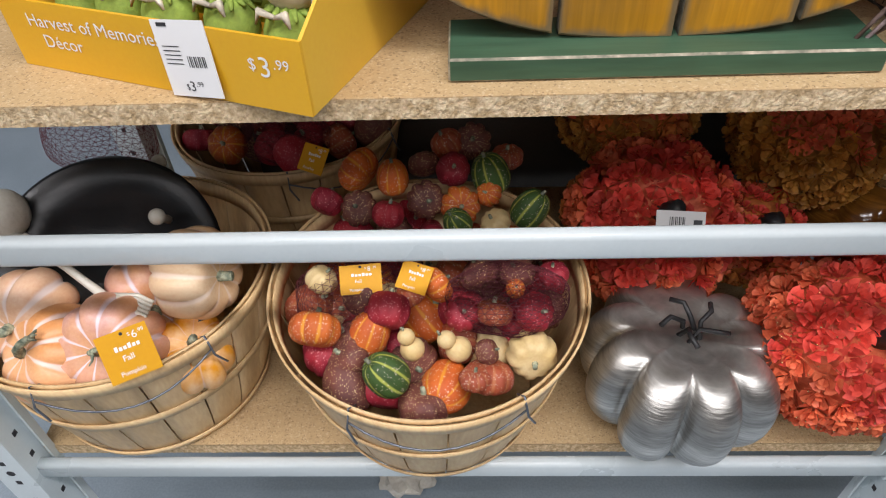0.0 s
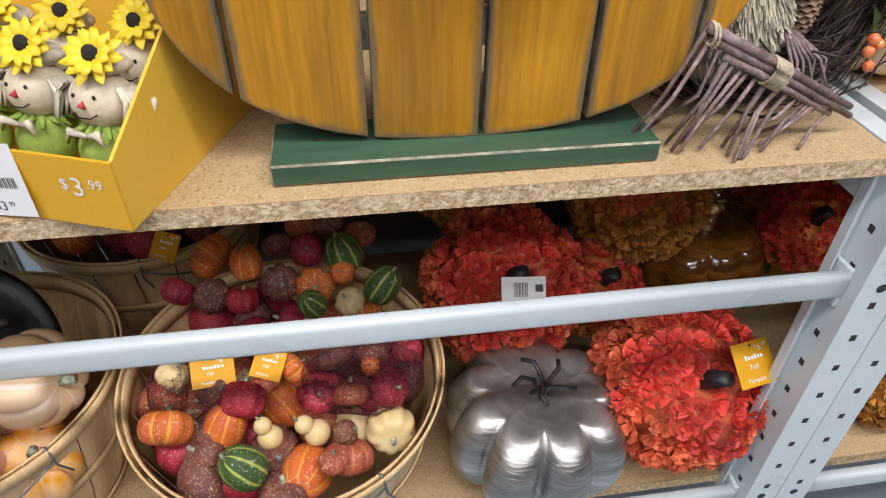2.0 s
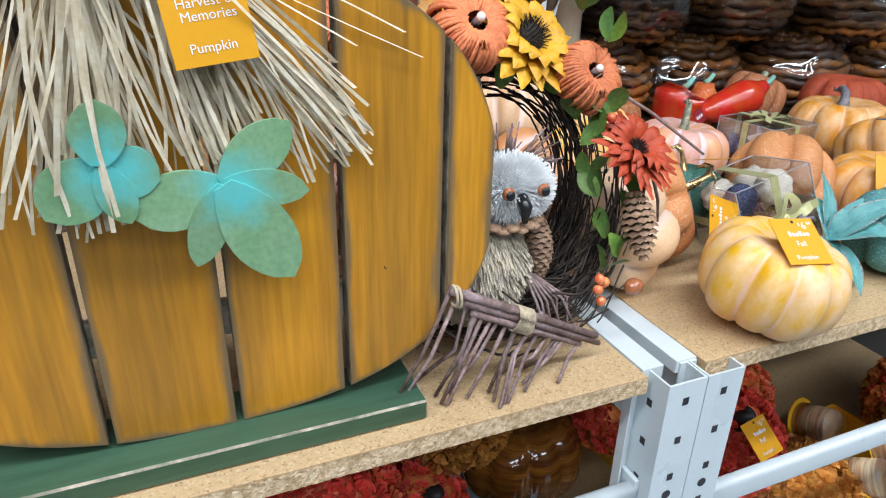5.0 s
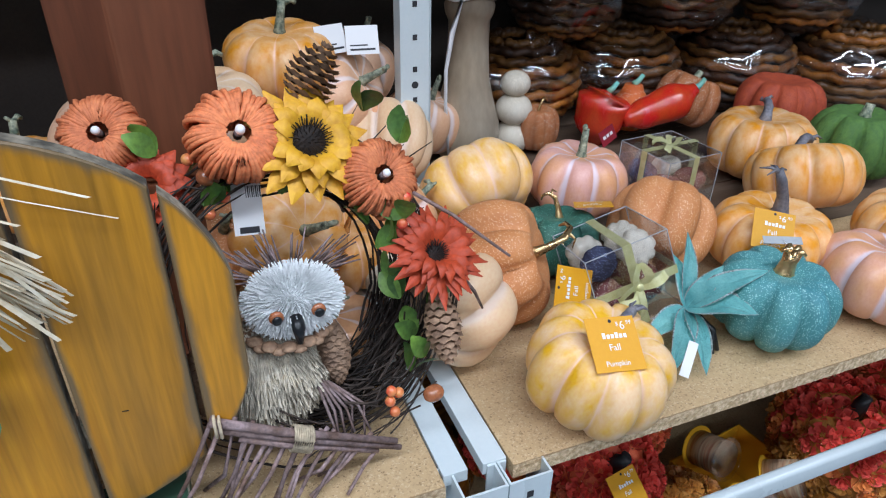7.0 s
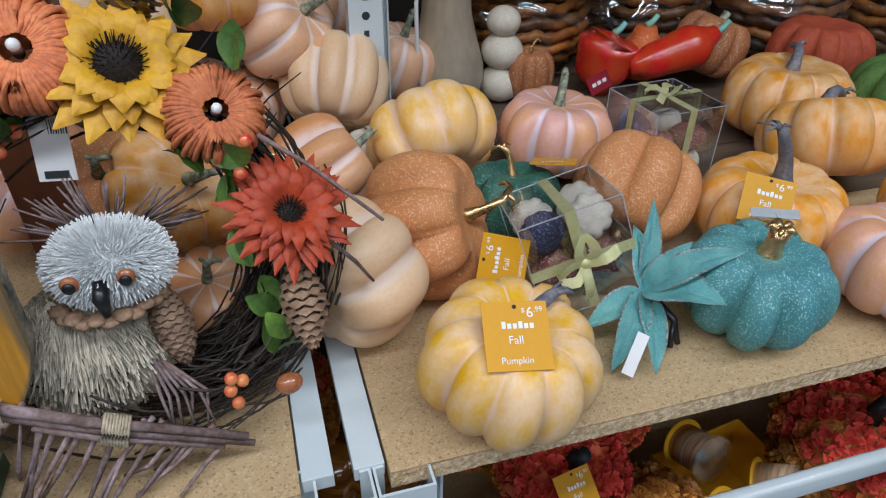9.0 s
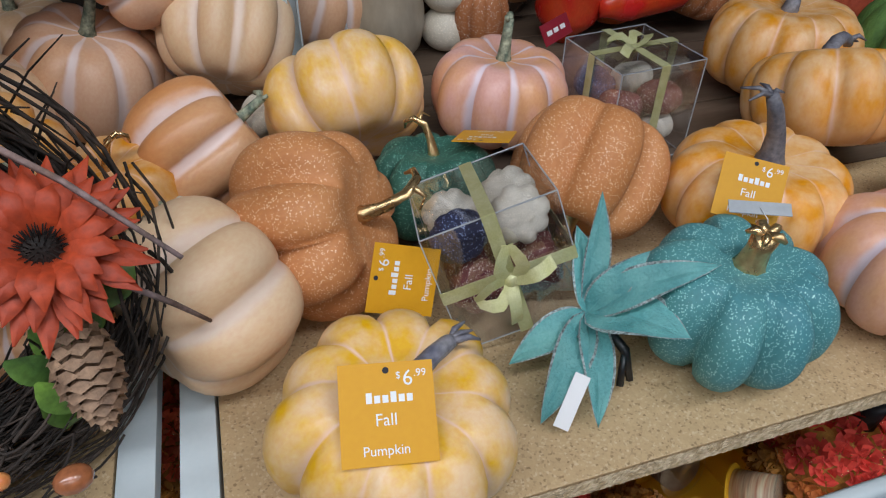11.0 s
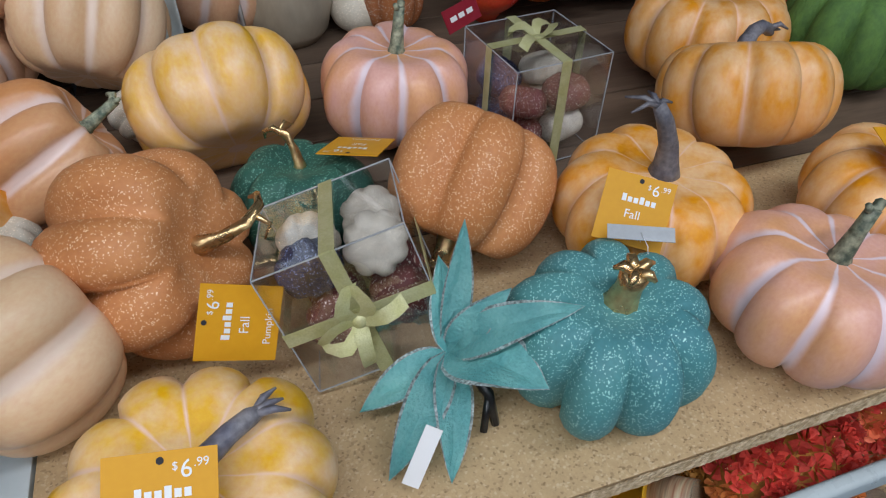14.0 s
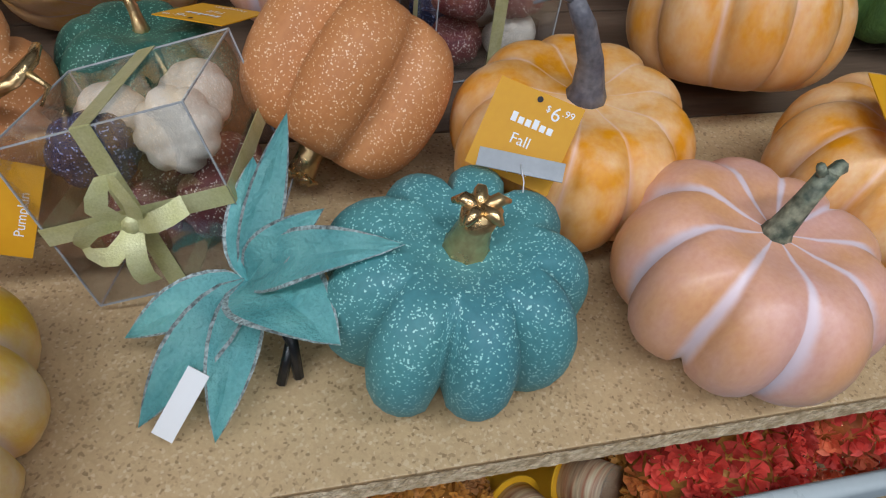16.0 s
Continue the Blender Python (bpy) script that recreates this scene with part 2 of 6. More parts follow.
RIBBON = mat("sage_gold_ribbon", (0.46, 0.45, 0.20), 0.35, 0.25, 0.1, 60, 0.3, (0.55, 0.54, 0.30), 0, 700)
FEDGE = mat("film_fold", (0.42, 0.44, 0.46), 0.25, 0, 0.05)
FILM = clear("clear_box_film")
SILVER = mat("brushed_silver", (0.60, 0.59, 0.56), 0.40, 0.9, 0.22, 9, 0.5, (0.30, 0.29, 0.27), 0, 120, (0.35, 0.35, 3))
BLACKP = mat("black_plastic", (0.012, 0.013, 0.015), 0.33, 0, 0.1)
BONE = mat("bone_plastic", (0.72, 0.69, 0.60), 0.45, 0, 0.08, 20, 0.2)
VASEM = mat("taupe_ceramic", (0.34, 0.27, 0.185), 0.4, 0, 0.12, 8, 0.1, (0.30, 0.26, 0.20), 0.1, 80, (1, 1, 0.4))
WICKER = mat("amber_wicker", (0.22, 0.095, 0.02), 0.4, 0, 0.35, 18, 0.4, (0.05, 0.022, 0.008), 0, 90, (0.3, 1, 3))
WOODB = mat("red_brown_wood", (0.16, 0.055, 0.022), 0.5, 0, 0.2, 10, 0.2, (0.10, 0.032, 0.014), 0, 90, (1, 1, 0.1))
AMBER = mat("amber_striped_glass", (0.42, 0.17, 0.025), 0.12, 0, 0.3, 10, 0.05, (0.16, 0.055, 0.012), 0.6, 60, (0.5, 0.5, 9))
NET = mat("mesh_netting", (0.13, 0.02, 0.03), 0.6, 0, 0.1)
CREAMD = mat("doll_cloth_cream", (0.72, 0.62, 0.45), 0.8, 0, 0.08, 60, 0.3)
LIME = mat("doll_cloth_lime", (0.30, 0.42, 0.07), 0.8, 0, 0.12, 60, 0.4)
BRIGHTY = mat("bright_yellow_petal", (0.85, 0.62, 0.02), 0.55, 0, 0.08, 40, 0.1)
BLUSH = mat("doll_red_felt", (0.60, 0.05, 0.06), 0.8)
PAPER = mat("crumpled_paper", (0.74, 0.70, 0.62), 0.8, 0, 0.1, 40, 0.3)
PLAID = mat("plaid_ribbon", (0.35, 0.14, 0.07), 0.5, 0, 0.3, 60, 0.1, (0.55, 0.45, 0.28), 0, 90, (0.2, 0.2, 3))
MYELLOW = painted("mottled_yellow_pumpkin", (0.80, 0.43, 0.002), (0.85, 0.58, 0.33), (0.85, 0.58, 0.46), 0.40, 0, 44, 0.9, 0.90, low=(0.84, 0.50, 0.26))
MORANGE = painted("mottled_orange_pumpkin", (0.74, 0.29, 0.004), (0.82, 0.50, 0.24), (0.85, 0.57, 0.44), 0.40, 0, 46, 0.85, 0.92, low=(0.78, 0.38, 0.14))
PEACH = painted("peach_pumpkin", (0.76, 0.49, 0.33), (0.72, 0.41, 0.23), (0.82, 0.68, 0.64), 0.42, 0, 14, 0.9, 0.55)
PINK = painted("pink_pumpkin", (0.72, 0.40, 0.34), (0.70, 0.35, 0.17), (0.80, 0.68, 0.74), 0.34, 0, 22, 0.85, 0.70)
CREAM = painted("cream_pumpkin", (0.78, 0.57, 0.37), (0.77, 0.50, 0.28), (0.83, 0.71, 0.66), 0.42, 0, 12, 0.5, 0.62)
BURNT = painted("burnt_orange_striped_pumpkin", (0.68, 0.29, 0.10), (0.76, 0.43, 0.23), (0.83, 0.64, 0.58), 0.36, 0, 13, 0.9, 0.6)
GPEACH = painted("peach_glitter", (0.66, 0.285, 0.105), (0.56, 0.215, 0.065), None, 0.5, 0.07, 20, flake=(0.92, 0.66, 0.42))
GTEAL = painted("teal_glitter", (0.09, 0.275, 0.27), (0.06, 0.215, 0.25), None, 0.5, 0.09, 12, flake=(0.42, 0.74, 0.70))
GGREEN = painted("green_glitter", (0.035, 0.13, 0.09), (0.025, 0.10, 0.075), None, 0.5, 0.08, 20, flake=(0.25, 0.50, 0.38))
GBROWN = painted("brown_glitter", (0.40, 0.14, 0.04), (0.30, 0.10, 0.03), None, 0.5, 0.05, 20)
GWHITE = painted("white_glitter", (0.72, 0.66, 0.55), (0.62, 0.55, 0.43), None, 0.4, 0.08, 30)
GNAVY = painted("navy_glitter", (0.02, 0.03, 0.09), (0.03, 0.03, 0.07), None, 0.4, 0.08, 30, flake=(0.5, 0.6, 0.9))
GPLUM = painted("plum_glitter", (0.16, 0.03, 0.04), (0.20, 0.06, 0.04), None, 0.4, 0.07, 30)
KNITR = painted("red_knit", (0.42, 0.075, 0.025), (0.33, 0.05, 0.02), None, 0.7, 0.0, 90, bump=0.8)
KNITG = painted("green_knit", (0.12, 0.24, 0.05), (0.08, 0.17, 0.04), None, 0.8, 0.0, 90, bump=0.8)
GOURDC = {
    "red": painted("red_foil_gourd", (0.38, 0.018, 0.03), (0.26, 0.012, 0.03), None, 0.35, 0.03, 30, flake=(0.9, 0.4, 0.4)),
    "orange": painted("orange_foil_gourd", (0.62, 0.14, 0.015), (0.50, 0.09, 0.015), (0.75, 0.36, 0.03), 0.4, 0.03, 30, 0.7, 0.75),
    "brown": painted("brown_foil_gourd", (0.17, 0.05, 0.035), (0.10, 0.03, 0.025), None, 0.45, 0.05, 30, flake=(0.8, 0.6, 0.3)),
    "cream": painted("cream_gourd", (0.72, 0.56, 0.30), (0.62, 0.45, 0.20), None, 0.5, 0.0, 30),
    "green": painted("green_striped_gourd", (0.045, 0.10, 0.02), (0.03, 0.07, 0.015), (0.42, 0.46, 0.08), 0.4, 0.02, 30, 0.9, 0.72),
    "rust": painted("rust_foil_gourd", (0.42, 0.085, 0.03), (0.30, 0.06, 0.03), (0.52, 0.22, 0.09), 0.45, 0.03, 30, 0.5, 0.7),
    "chili": painted("chili_red", (0.55, 0.012, 0.012), (0.52, 0.05, 0.012), None, 0.25, 0.0, 30, coat=0.3),
}
ROSE = [mat("wood_curl_" + n, c, 0.6, 0, 0.22, 50, 0.3, d) for n, c, d in (
    ("red", (0.74, 0.085, 0.055), (0.60, 0.05, 0.035)), ("coral", (0.82, 0.20, 0.085), (0.70, 0.12, 0.05)),
    ("orange", (0.72, 0.24, 0.05), (0.60, 0.16, 0.035)), ("gold", (0.62, 0.29, 0.05), (0.50, 0.20, 0.03)), ("tan", (0.55, 0.26, 0.09), (0.42, 0.18, 0.05)))]
GLINT = mat("gold_glitter_rim", (0.85, 0.62, 0.3), 0.25, 0.9, 0.3, 400, 0.6)


# ---------- mesh helpers ----------
def thing(name, m, label, category, group="", kind=""):
    ob = new(name)
    ob.empty_display_size = 0.02
    ob.matrix_world = m
    return tagged(ob, label, category, group, kind)


def link(name, me, parent=None, label="", m=None):
    ob = new(name, me)
    if m is not None:
        ob.matrix_basis = m
    if parent is not None:
        ob.parent = parent
    return tagged(ob, label)


def mesh(name, bm, *mats, smooth=True):
    me = bpy.data.meshes.new(name)
    bm.normal_update()
    bm.to_mesh(me)
    bm.free()
    for x in mats:
        me.materials.append(x)
    if smooth:
        me.polygons.foreach_set("use_smooth", [True] * len(me.polygons))
    return me


def part(name, bm, material, parent, label="", smooth=True, m=None):
    mats = material if isinstance(material, (list, tuple)) else [material]
    return link(name, mesh(name, bm, *mats, smooth=smooth), parent, label, m)


def box(bm, x0, x1, y0, y1, z0, z1, bevel=0.0, mi=0):
    r = bmesh.ops.create_cube(bm, size=1, matrix=Matrix.Translation(((x0 + x1) / 2, (y0 + y1) / 2, (z0 + z1) / 2)) @ Matrix.Diagonal((x1 - x0, y1 - y0, z1 - z0, 1)))
    vs = r["verts"]
    fs = list({f for v in vs for f in v.link_faces})
    for f in fs:
        f.material_index = mi
    if bevel:
        es = list({e for v in vs for e in v.link_edges})
        bmesh.ops.bevel(bm, geom=es, offset=bevel, segments=2, affect="EDGES", profile=0.6)
    return bm


def boxbm(*a, bevel=0.0):
    return box(bmesh.new(), *a, bevel=bevel)


def tube(bm, pts, radii, n=7, mi=0, caps=True):
    """A tapered tube along points."""
    pts = [Vector(p) for p in pts]
    if not isinstance(radii, (list, tuple)):
        radii = [radii] * len(pts)
    rings, up = [], Vector((0.31, 0.17, 0.93))
    for i, p in enumerate(pts):
        d = (pts[min(i + 1, len(pts) - 1)] - pts[max(i - 1, 0)]).normalized()
        a = d.cross(up)
        if a.length < 0.05:
            a = d.cross(Vector((1, 0, 0)))
        a.normalize()
        c = d.cross(a)
        rings.append([bm.verts.new(p + (a * math.cos(k * math.tau / n) + c * math.sin(k * math.tau / n)) * radii[i]) for k in range(n)])
    for r0, r1 in zip(rings, rings[1:]):
        for k in range(n):
            f = bm.faces.new((r0[k], r0[(k + 1) % n], r1[(k + 1) % n], r1[k]))
            f.material_index = mi
    if caps:
        for r in (rings[0][::-1], rings[-1]):
            f = bm.faces.new(r)
            f.material_index = mi
    return bm


def ball(bm, c, r, squash=(1, 1, 1), u=10, v=7, mi=0):
    s = bmesh.ops.create_uvsphere(bm, u_segments=u, v_segments=v, radius=r, matrix=Matrix.Translation(c) @ Matrix.Diagonal((*squash, 1)))
    for f in {f for w in s["verts"] for f in w.link_faces}:
        f.material_index = mi
    return bm


def ribbed(R, h, n, depth=0.16, dimple=0.25, seed=0, profile=0.8, waist=0.0, nv=22, per=8, taper=0.0):
    """Ribbed pumpkin or gourd body standing on z = 0."""
    rnd = random.Random(seed)
    bm = bmesh.new()
    lay = bm.verts.layers.float.new("crease")
    nu = n * per
    amp = [1 + rnd.uniform(-0.05, 0.05) for _ in range(n)]
    rings = []
    for i in range(nv + 1):
        th = math.pi * (0.015 + 0.97 * i / nv)
        s, c = math.sin(th), math.cos(th)
        ring = []
        for j in range(nu):
            ph = math.tau * j / nu
            g = abs(math.sin(n * ph / 2))
            lobe = 1 - depth * (1 - g ** 0.55) * min(1, s * 1.6)
            a = amp[int(j / per) % n] * (1 + taper * c)
            w = 1 - waist * math.exp(-((c - 0.15) / 0.28) ** 2)
            r = R * (s ** profile) * lobe * (1 + (a - 1) * s) * w
            z = h / 2 * (math.copysign(abs(c) ** 0.9, c)) - (dimple * h / 2) * math.copysign(math.exp(-(s / 0.42) ** 2), c) * (1 if c > 0 else 0.6)
            z *= 1 + 0.06 * (a - 1) * 10 * s
            v = bm.verts.new((r * math.cos(ph), r * math.sin(ph), z + h / 2))
            v[lay] = (1 - g) ** 1.6
            ring.append(v)
        rings.append(ring)
    for a, b in zip(rings, rings[1:]):
        for j in range(nu):
            bm.faces.new((a[j], b[j], b[(j + 1) % nu], a[(j + 1) % nu]))
    bm.faces.new(rings[0])
    bm.faces.new(rings[-1][::-1])
    bm.normal_update()
    return bm


def stem_bm(kind, R, z0):
    bm = bmesh.new()
    if kind == "hook":
        tube(bm, [(-R * 0.06, 0, z0 - 0.006), (-R * 0.02, 0, z0 + R * 0.12), (R * 0.1, 0, z0 + R * 0.22), (R * 0.28, R * 0.04, z0 + R * 0.27), (R * 0.45, R * 0.08, z0 + R * 0.25), (R * 0.56, R * 0.1, z0 + R * 0.2)],
             [R * 0.15, R * 0.095, R * 0.085, R * 0.075, R * 0.07, R * 0.04], 9)
        for k in range(3):
            tube(bm, [(R * 0.48, R * 0.08, z0 + R * 0.25), (R * 0.6, R * (0.02 + 0.08 * k), z0 + R * (0.3 - 0.05 * k)), (R * 0.7, R * (-0.02 + 0.1 * k), z0 + R * 0.24)], [R * 0.04, R * 0.03, R * 0.01], 5)
    elif kind == "tall":
        R *= 0.85
        tube(bm, [(0, 0, z0 - 0.006), (0, 0, z0 + R * 0.12), (-R * 0.06, 0, z0 + R * 0.42), (-R * 0.2, 0, z0 + R * 0.75), (-R * 0.34, 0, z0 + R * 0.98)],
             [R * 0.24, R * 0.15, R * 0.11, R * 0.095, R * 0.07], 9)
        for k in range(4):
            a = 1.2 * k
            tube(bm, [(-R * 0.33, 0, z0 + R * 0.95), (-R * 0.4 + 0.1 * R * math.cos(a), 0.1 * R * math.sin(a), z0 + R * 1.02), (-R * 0.45 + 0.26 * R * math.cos(a), 0.25 * R * math.sin(a), z0 + R * 0.98)], [R * 0.04, R * 0.03, R * 0.012], 5)
    elif kind == "fork":
        R *= 0.72
        tube(bm, [(0, 0, z0 - 0.006), (0, 0, z0 + R * 0.1), (R * 0.05, 0, z0 + R * 0.45), (R * 0.1, 0, z0 + R * 0.78)], [R * 0.22, R * 0.13, R * 0.1, R * 0.09], 9)
        tube(bm, [(R * 0.1, 0, z0 + R * 0.7), (R * 0.3, 0.02 * R, z0 + R * 0.78), (R * 0.42, 0.03 * R, z0 + R * 0.7)], [R * 0.07, R * 0.07, R * 0.05], 7)
        tube(bm, [(R * 0.1, 0, z0 + R * 0.7), (-R * 0.04, 0.05 * R, z0 + R * 0.86)], [R * 0.06, R * 0.04], 7)
    elif kind == "gold":
        tube(bm, [(0, 0, z0 - 0.006), (0, 0, z0 + R * 0.06), (0.03 * R, 0, z0 + R * 0.22), (0.06 * R, 0, z0 + R * 0.4)], [R * 0.24, R * 0.15, R * 0.12, R * 0.14], 9)
        for k in range(5):
            a = 1.256 * k
            tube(bm, [(0.05 * R, 0, z0 + R * 0.36), (0.05 * R + 0.13 * R * math.cos(a), 0.13 * R * math.sin(a), z0 + R * 0.44), (0.05 * R + 0.2 * R * math.cos(a), 0.19 * R * math.sin(a), z0 + R * 0.40)], [R * 0.07, R * 0.05, R * 0.02], 5)
    elif kind == "curl":
        R *= 0.7
        tube(bm, [(0, 0, z0 - 0.006), (0, 0, z0 + R * 0.1), (0.08 * R, 0, z0 + R * 0.4), (0.2 * R, 0.05 * R, z0 + R * 0.72), (0.42 * R, 0.1 * R, z0 + R * 0.86), (0.6 * R, 0.1 * R, z0 + R * 0.76), (0.62 * R, 0.06 * R, z0 + R * 0.6)],
             [R * 0.2, R * 0.12, R * 0.09, R * 0.08, R * 0.065, R * 0.05, R * 0.02], 8)
        tube(bm, [(0.3 * R, 0.05 * R, z0 + R * 0.8), (0.3 * R, -0.15 * R, z0 + R * 0.9), (0.15 * R, -0.25 * R, z0 + R * 0.8)], [R * 0.05, R * 0.03, R * 0.015], 6)
    else:
        tube(bm, [(0, 0, z0 - 0.005), (0, 0, z0 + R * 0.1), (R * 0.05, 0, z0 + R * 0.3)], [R * 0.16, R * 0.11, R * 0.1], 8)
    return bm


def lettering(lines, depth=0.0004):
    """One mesh of raised print: (text, size, x, y) lines and (x0, x1, y0, y1) bars."""
    bm = bmesh.new()
    for ln in lines:
        if isinstance(ln[0], str):
            cu = bpy.data.curves.new("print", "FONT")
            cu.body, cu.size, cu.resolution_u = ln[0], ln[1], 3
            ob = bpy.data.objects.new("print", cu)
            scene.collection.objects.link(ob)
            me = bpy.data.meshes.new_from_object(ob.evaluated_get(bpy.context.evaluated_depsgraph_get()))
            me.transform(Matrix.Translation((ln[2], ln[3], depth)))
            bm.from_mesh(me)
            bpy.data.objects.remove(ob)
            bpy.data.meshes.remove(me)
            bpy.data.curves.remove(cu)
        else:
            x0, x1, y0, y1 = ln
            vs = [bm.verts.new((x, y, depth)) for x, y in ((x0, y0), (x1, y0), (x1, y1), (x0, y1))]
            bm.faces.new(vs)
    return bm


def tag_card(parent, m, w=0.056, h=0.058, price="6"):
    """Ochre hang tag with white print and a punched hole; x right, y up, z out of the card."""
    bm = boxbm(-w / 2, w / 2, -h / 2, h / 2, -0.0008, 0, bevel=0.0)
    t = part("price_tag", bm, TAGY, parent, "ochre hang tag printed in white", smooth=False, m=m)
    bars = [(-w * 0.22 + i * w * 0.085, -w * 0.22 + i * w * 0.085 + w * 0.062, h * 0.1, h * 0.1 + h * (0.075 if i % 3 else 0.105)) for i in range(6)]
    part("lettering", lettering([("Fall", h * 0.17, -w * 0.14, -h * 0.12), ("Pumpkin", h * 0.135, -w * 0.28, -h * 0.4), ("$", h * 0.1, w * 0.1, h * 0.33), (price, h * 0.22, w * 0.17, h * 0.26), (".99", h * 0.11, w * 0.29, h * 0.34)] + bars), WHITE, t, "white print", smooth=False)
    bm = bmesh.new()
    bmesh.ops.create_circle(bm, cap_ends=True, segments=12, radius=w * 0.035, matrix=Matrix.Translation((0, h * 0.42, 0.0005)))
    part("punch_hole", bm, DARK, t, smooth=False)
    return t


def pumpkin(center, R, h, n, material, stem, stem_mat, label, tilt=(0, 0, 0), depth=0.16, dimple=0.25, seed=1, profile=0.8, group="craft pumpkins on the shelf", category="pumpkin", name="pumpkin", tag=None):
    """A craft pumpkin about its centre; tilt in degrees."""
    turn = Matrix.Translation(center) @ Vector(tilt[1]).to_track_quat("Z", "Y").to_matrix().to_4x4() @ pose(0, 0, 0, 0, 0, tilt[2] if len(tilt) > 2 else 0) if tilt[0] == "axis" else pose(*center, *tilt)
    ob = thing(name, turn @ pose(0, 0, -h / 2), label, category, group)
    part("body", ribbed(R, h, n, depth, dimple, seed, profile), material, ob)
    z0 = h * (1 - 0.5 * dimple) - 0.002
    if stem:
        part("stem", stem_bm(stem, R, z0), stem_mat, ob)
    if tag is not None:
        tag_card(ob, (ob.matrix_world.inverted() @ tag))
    return ob


# ---------- the room ----------
def struct(name, bm, material, label, smooth=False):
    return tagged(part(name, bm, material, None, "", smooth), label, "structure", "", "structure")


struct("floor", boxbm(-5, 6, -5, 6, -0.1, 0), FLOOR, "blue-grey sealed concrete floor")
struct("ceiling", boxbm(-5, 6, -5, 6, 3.7, 3.8), WALLM, "white painted store ceiling")
struct("wall_north", boxbm(-5, 6, 6, 6.1, 0, 3.7), WALLM, "plain white store wall")
struct("wall_south", boxbm(-5, 6, -5.1, -5, 0, 3.7), WALLM, "plain white store wall")
struct("wall_west", boxbm(-5.1, -5, -5, 6, 0, 3.7), WALLM, "plain white store wall")
struct("wall_east", boxbm(6, 6.1, -5, 6, 0, 3.7), WALLM, "plain white store wall")
# opposite side of the aisle, behind the walker
struct("aisle_partition", boxbm(-4, 5, -2.2, -2.1, 0, 1.9), BACKM, "dark shelving back across the aisle")


def upright(x, flip, y=0.0, z1=0.9985, group="rack uprights"):
    """Punched steel angle post: front flange, return and side flange, with square holes."""
    ob = thing("shelf_upright", pose(x, y, 0), "grey painted steel shelf upright with punched holes", "upright", group)
    s = -1 if flip else 1
    w, bm = 0.050, bmesh.new()
    prof = [(-w / 2, -0.020), (w / 2, -0.020), (w / 2, 0.012), (w / 2 - 0.010, 0.012), (w / 2 - 0.010, 0.0095), (w / 2 - 0.0025, 0.0095), (w / 2 - 0.0025, -0.0175), (-w / 2 + 0.0025, -0.0175), (-w / 2 + 0.0025, 0.0265), (-w / 2 - 0.016, 0.0265), (-w / 2 - 0.016, 0.014), (-w / 2 - 0.0135, 0.014), (-w / 2 - 0.0135, 0.024), (-w / 2, 0.024)]
    ends = [[bm.verts.new((s * px, py, z)) for px, py in prof] for z in (0, z1)]
    for k in range(len(prof)):
        bm.faces.new((ends[0][k], ends[0][(k + 1) % len(prof)], ends[1][(k + 1) % len(prof)], ends[1][k]))
    bm.faces.new(ends[0])
    bm.faces.new(ends[1])
    bmesh.ops.recalc_face_normals(bm, faces=bm.faces)
    bmesh.ops.triangulate(bm, faces=[f for f in bm.faces if len(f.verts) > 4])
    part("post", bm, STEEL, ob, smooth=False)
    k = 0
    z = z1 - 0.024
    hm = None
    while z > 0.3:
        if hm is None:
            hm = mesh("punched_hole", boxbm(-0.0038, 0.0038, -0.0206, -0.0198, -0.0045, 0.0045), DARK, smooth=False)
            rm = bmesh.new()
            bmesh.ops.create_cone(rm, cap_ends=True, segments=12, radius1=0.006, radius2=0.006, depth=0.0008, matrix=Matrix.Translation((0, -0.0202, 0)) @ Matrix.Rotation(math.pi / 2, 4, "X"))
            rm = mesh("round_hole", rm, DARK, smooth=False)
        link("punched_hole", hm, ob, "", pose(0, 0, z))
        link("punched_hole", hm, ob, "", pose(s * (-w / 2 + 0.020), 0.004, z - 0.012, 0, 0, -90 * s))
        if k % 8 == 2:
            link("round_hole", rm, ob, "", pose(0, 0, z - 0.026))
        z -= 0.0515
        k += 1
    return ob


upright(0.625, False)
upright(0.6765, True)
upright(-0.632, True)
upright(1.86, False)
upright(0.775, True, 0.63, 2.2)
upright(0.615, False, 0.58)
upright(-0.632, True, 0.60)


def rail(x0, x1, z, h, label):
    """Rounded box beam between posts with end plates."""
    ob = thing("shelf_rail", pose(0, 0, 0), label, "rail", "shelf rails")
    bm = boxbm(x0, x1, -0.006, 0.012, z - h / 2, z + h / 2)
    bmesh.ops.bevel(bm, geom=[e for e in bm.edges if abs((e.verts[0].co - e.verts[1].co).x) > 0.1], offset=0.007, segments=4, affect="EDGES", profile=0.5)
    part("beam", bm, STEEL, ob)
    for x in (x0, x1):
        part("end_plate", boxbm(x - 0.003, x + 0.003, -0.004, 0.026, z - h / 2 - 0.012, z + h / 2 + 0.008, bevel=0.001), STEEL, ob)
    return ob


rail(-0.612, 0.596, 0.836, 0.034, "glossy grey-white steel shelf rail between uprights")
rail(0.705, 1.84, 0.788, 0.036, "glossy grey-white steel shelf rail between uprights")
rail(-0.612, 0.596, 0.410, 0.034, "glossy grey-white lower steel shelf rail")
rail(0.705, 1.84, 0.410, 0.034, "glossy grey-white lower steel shelf rail")


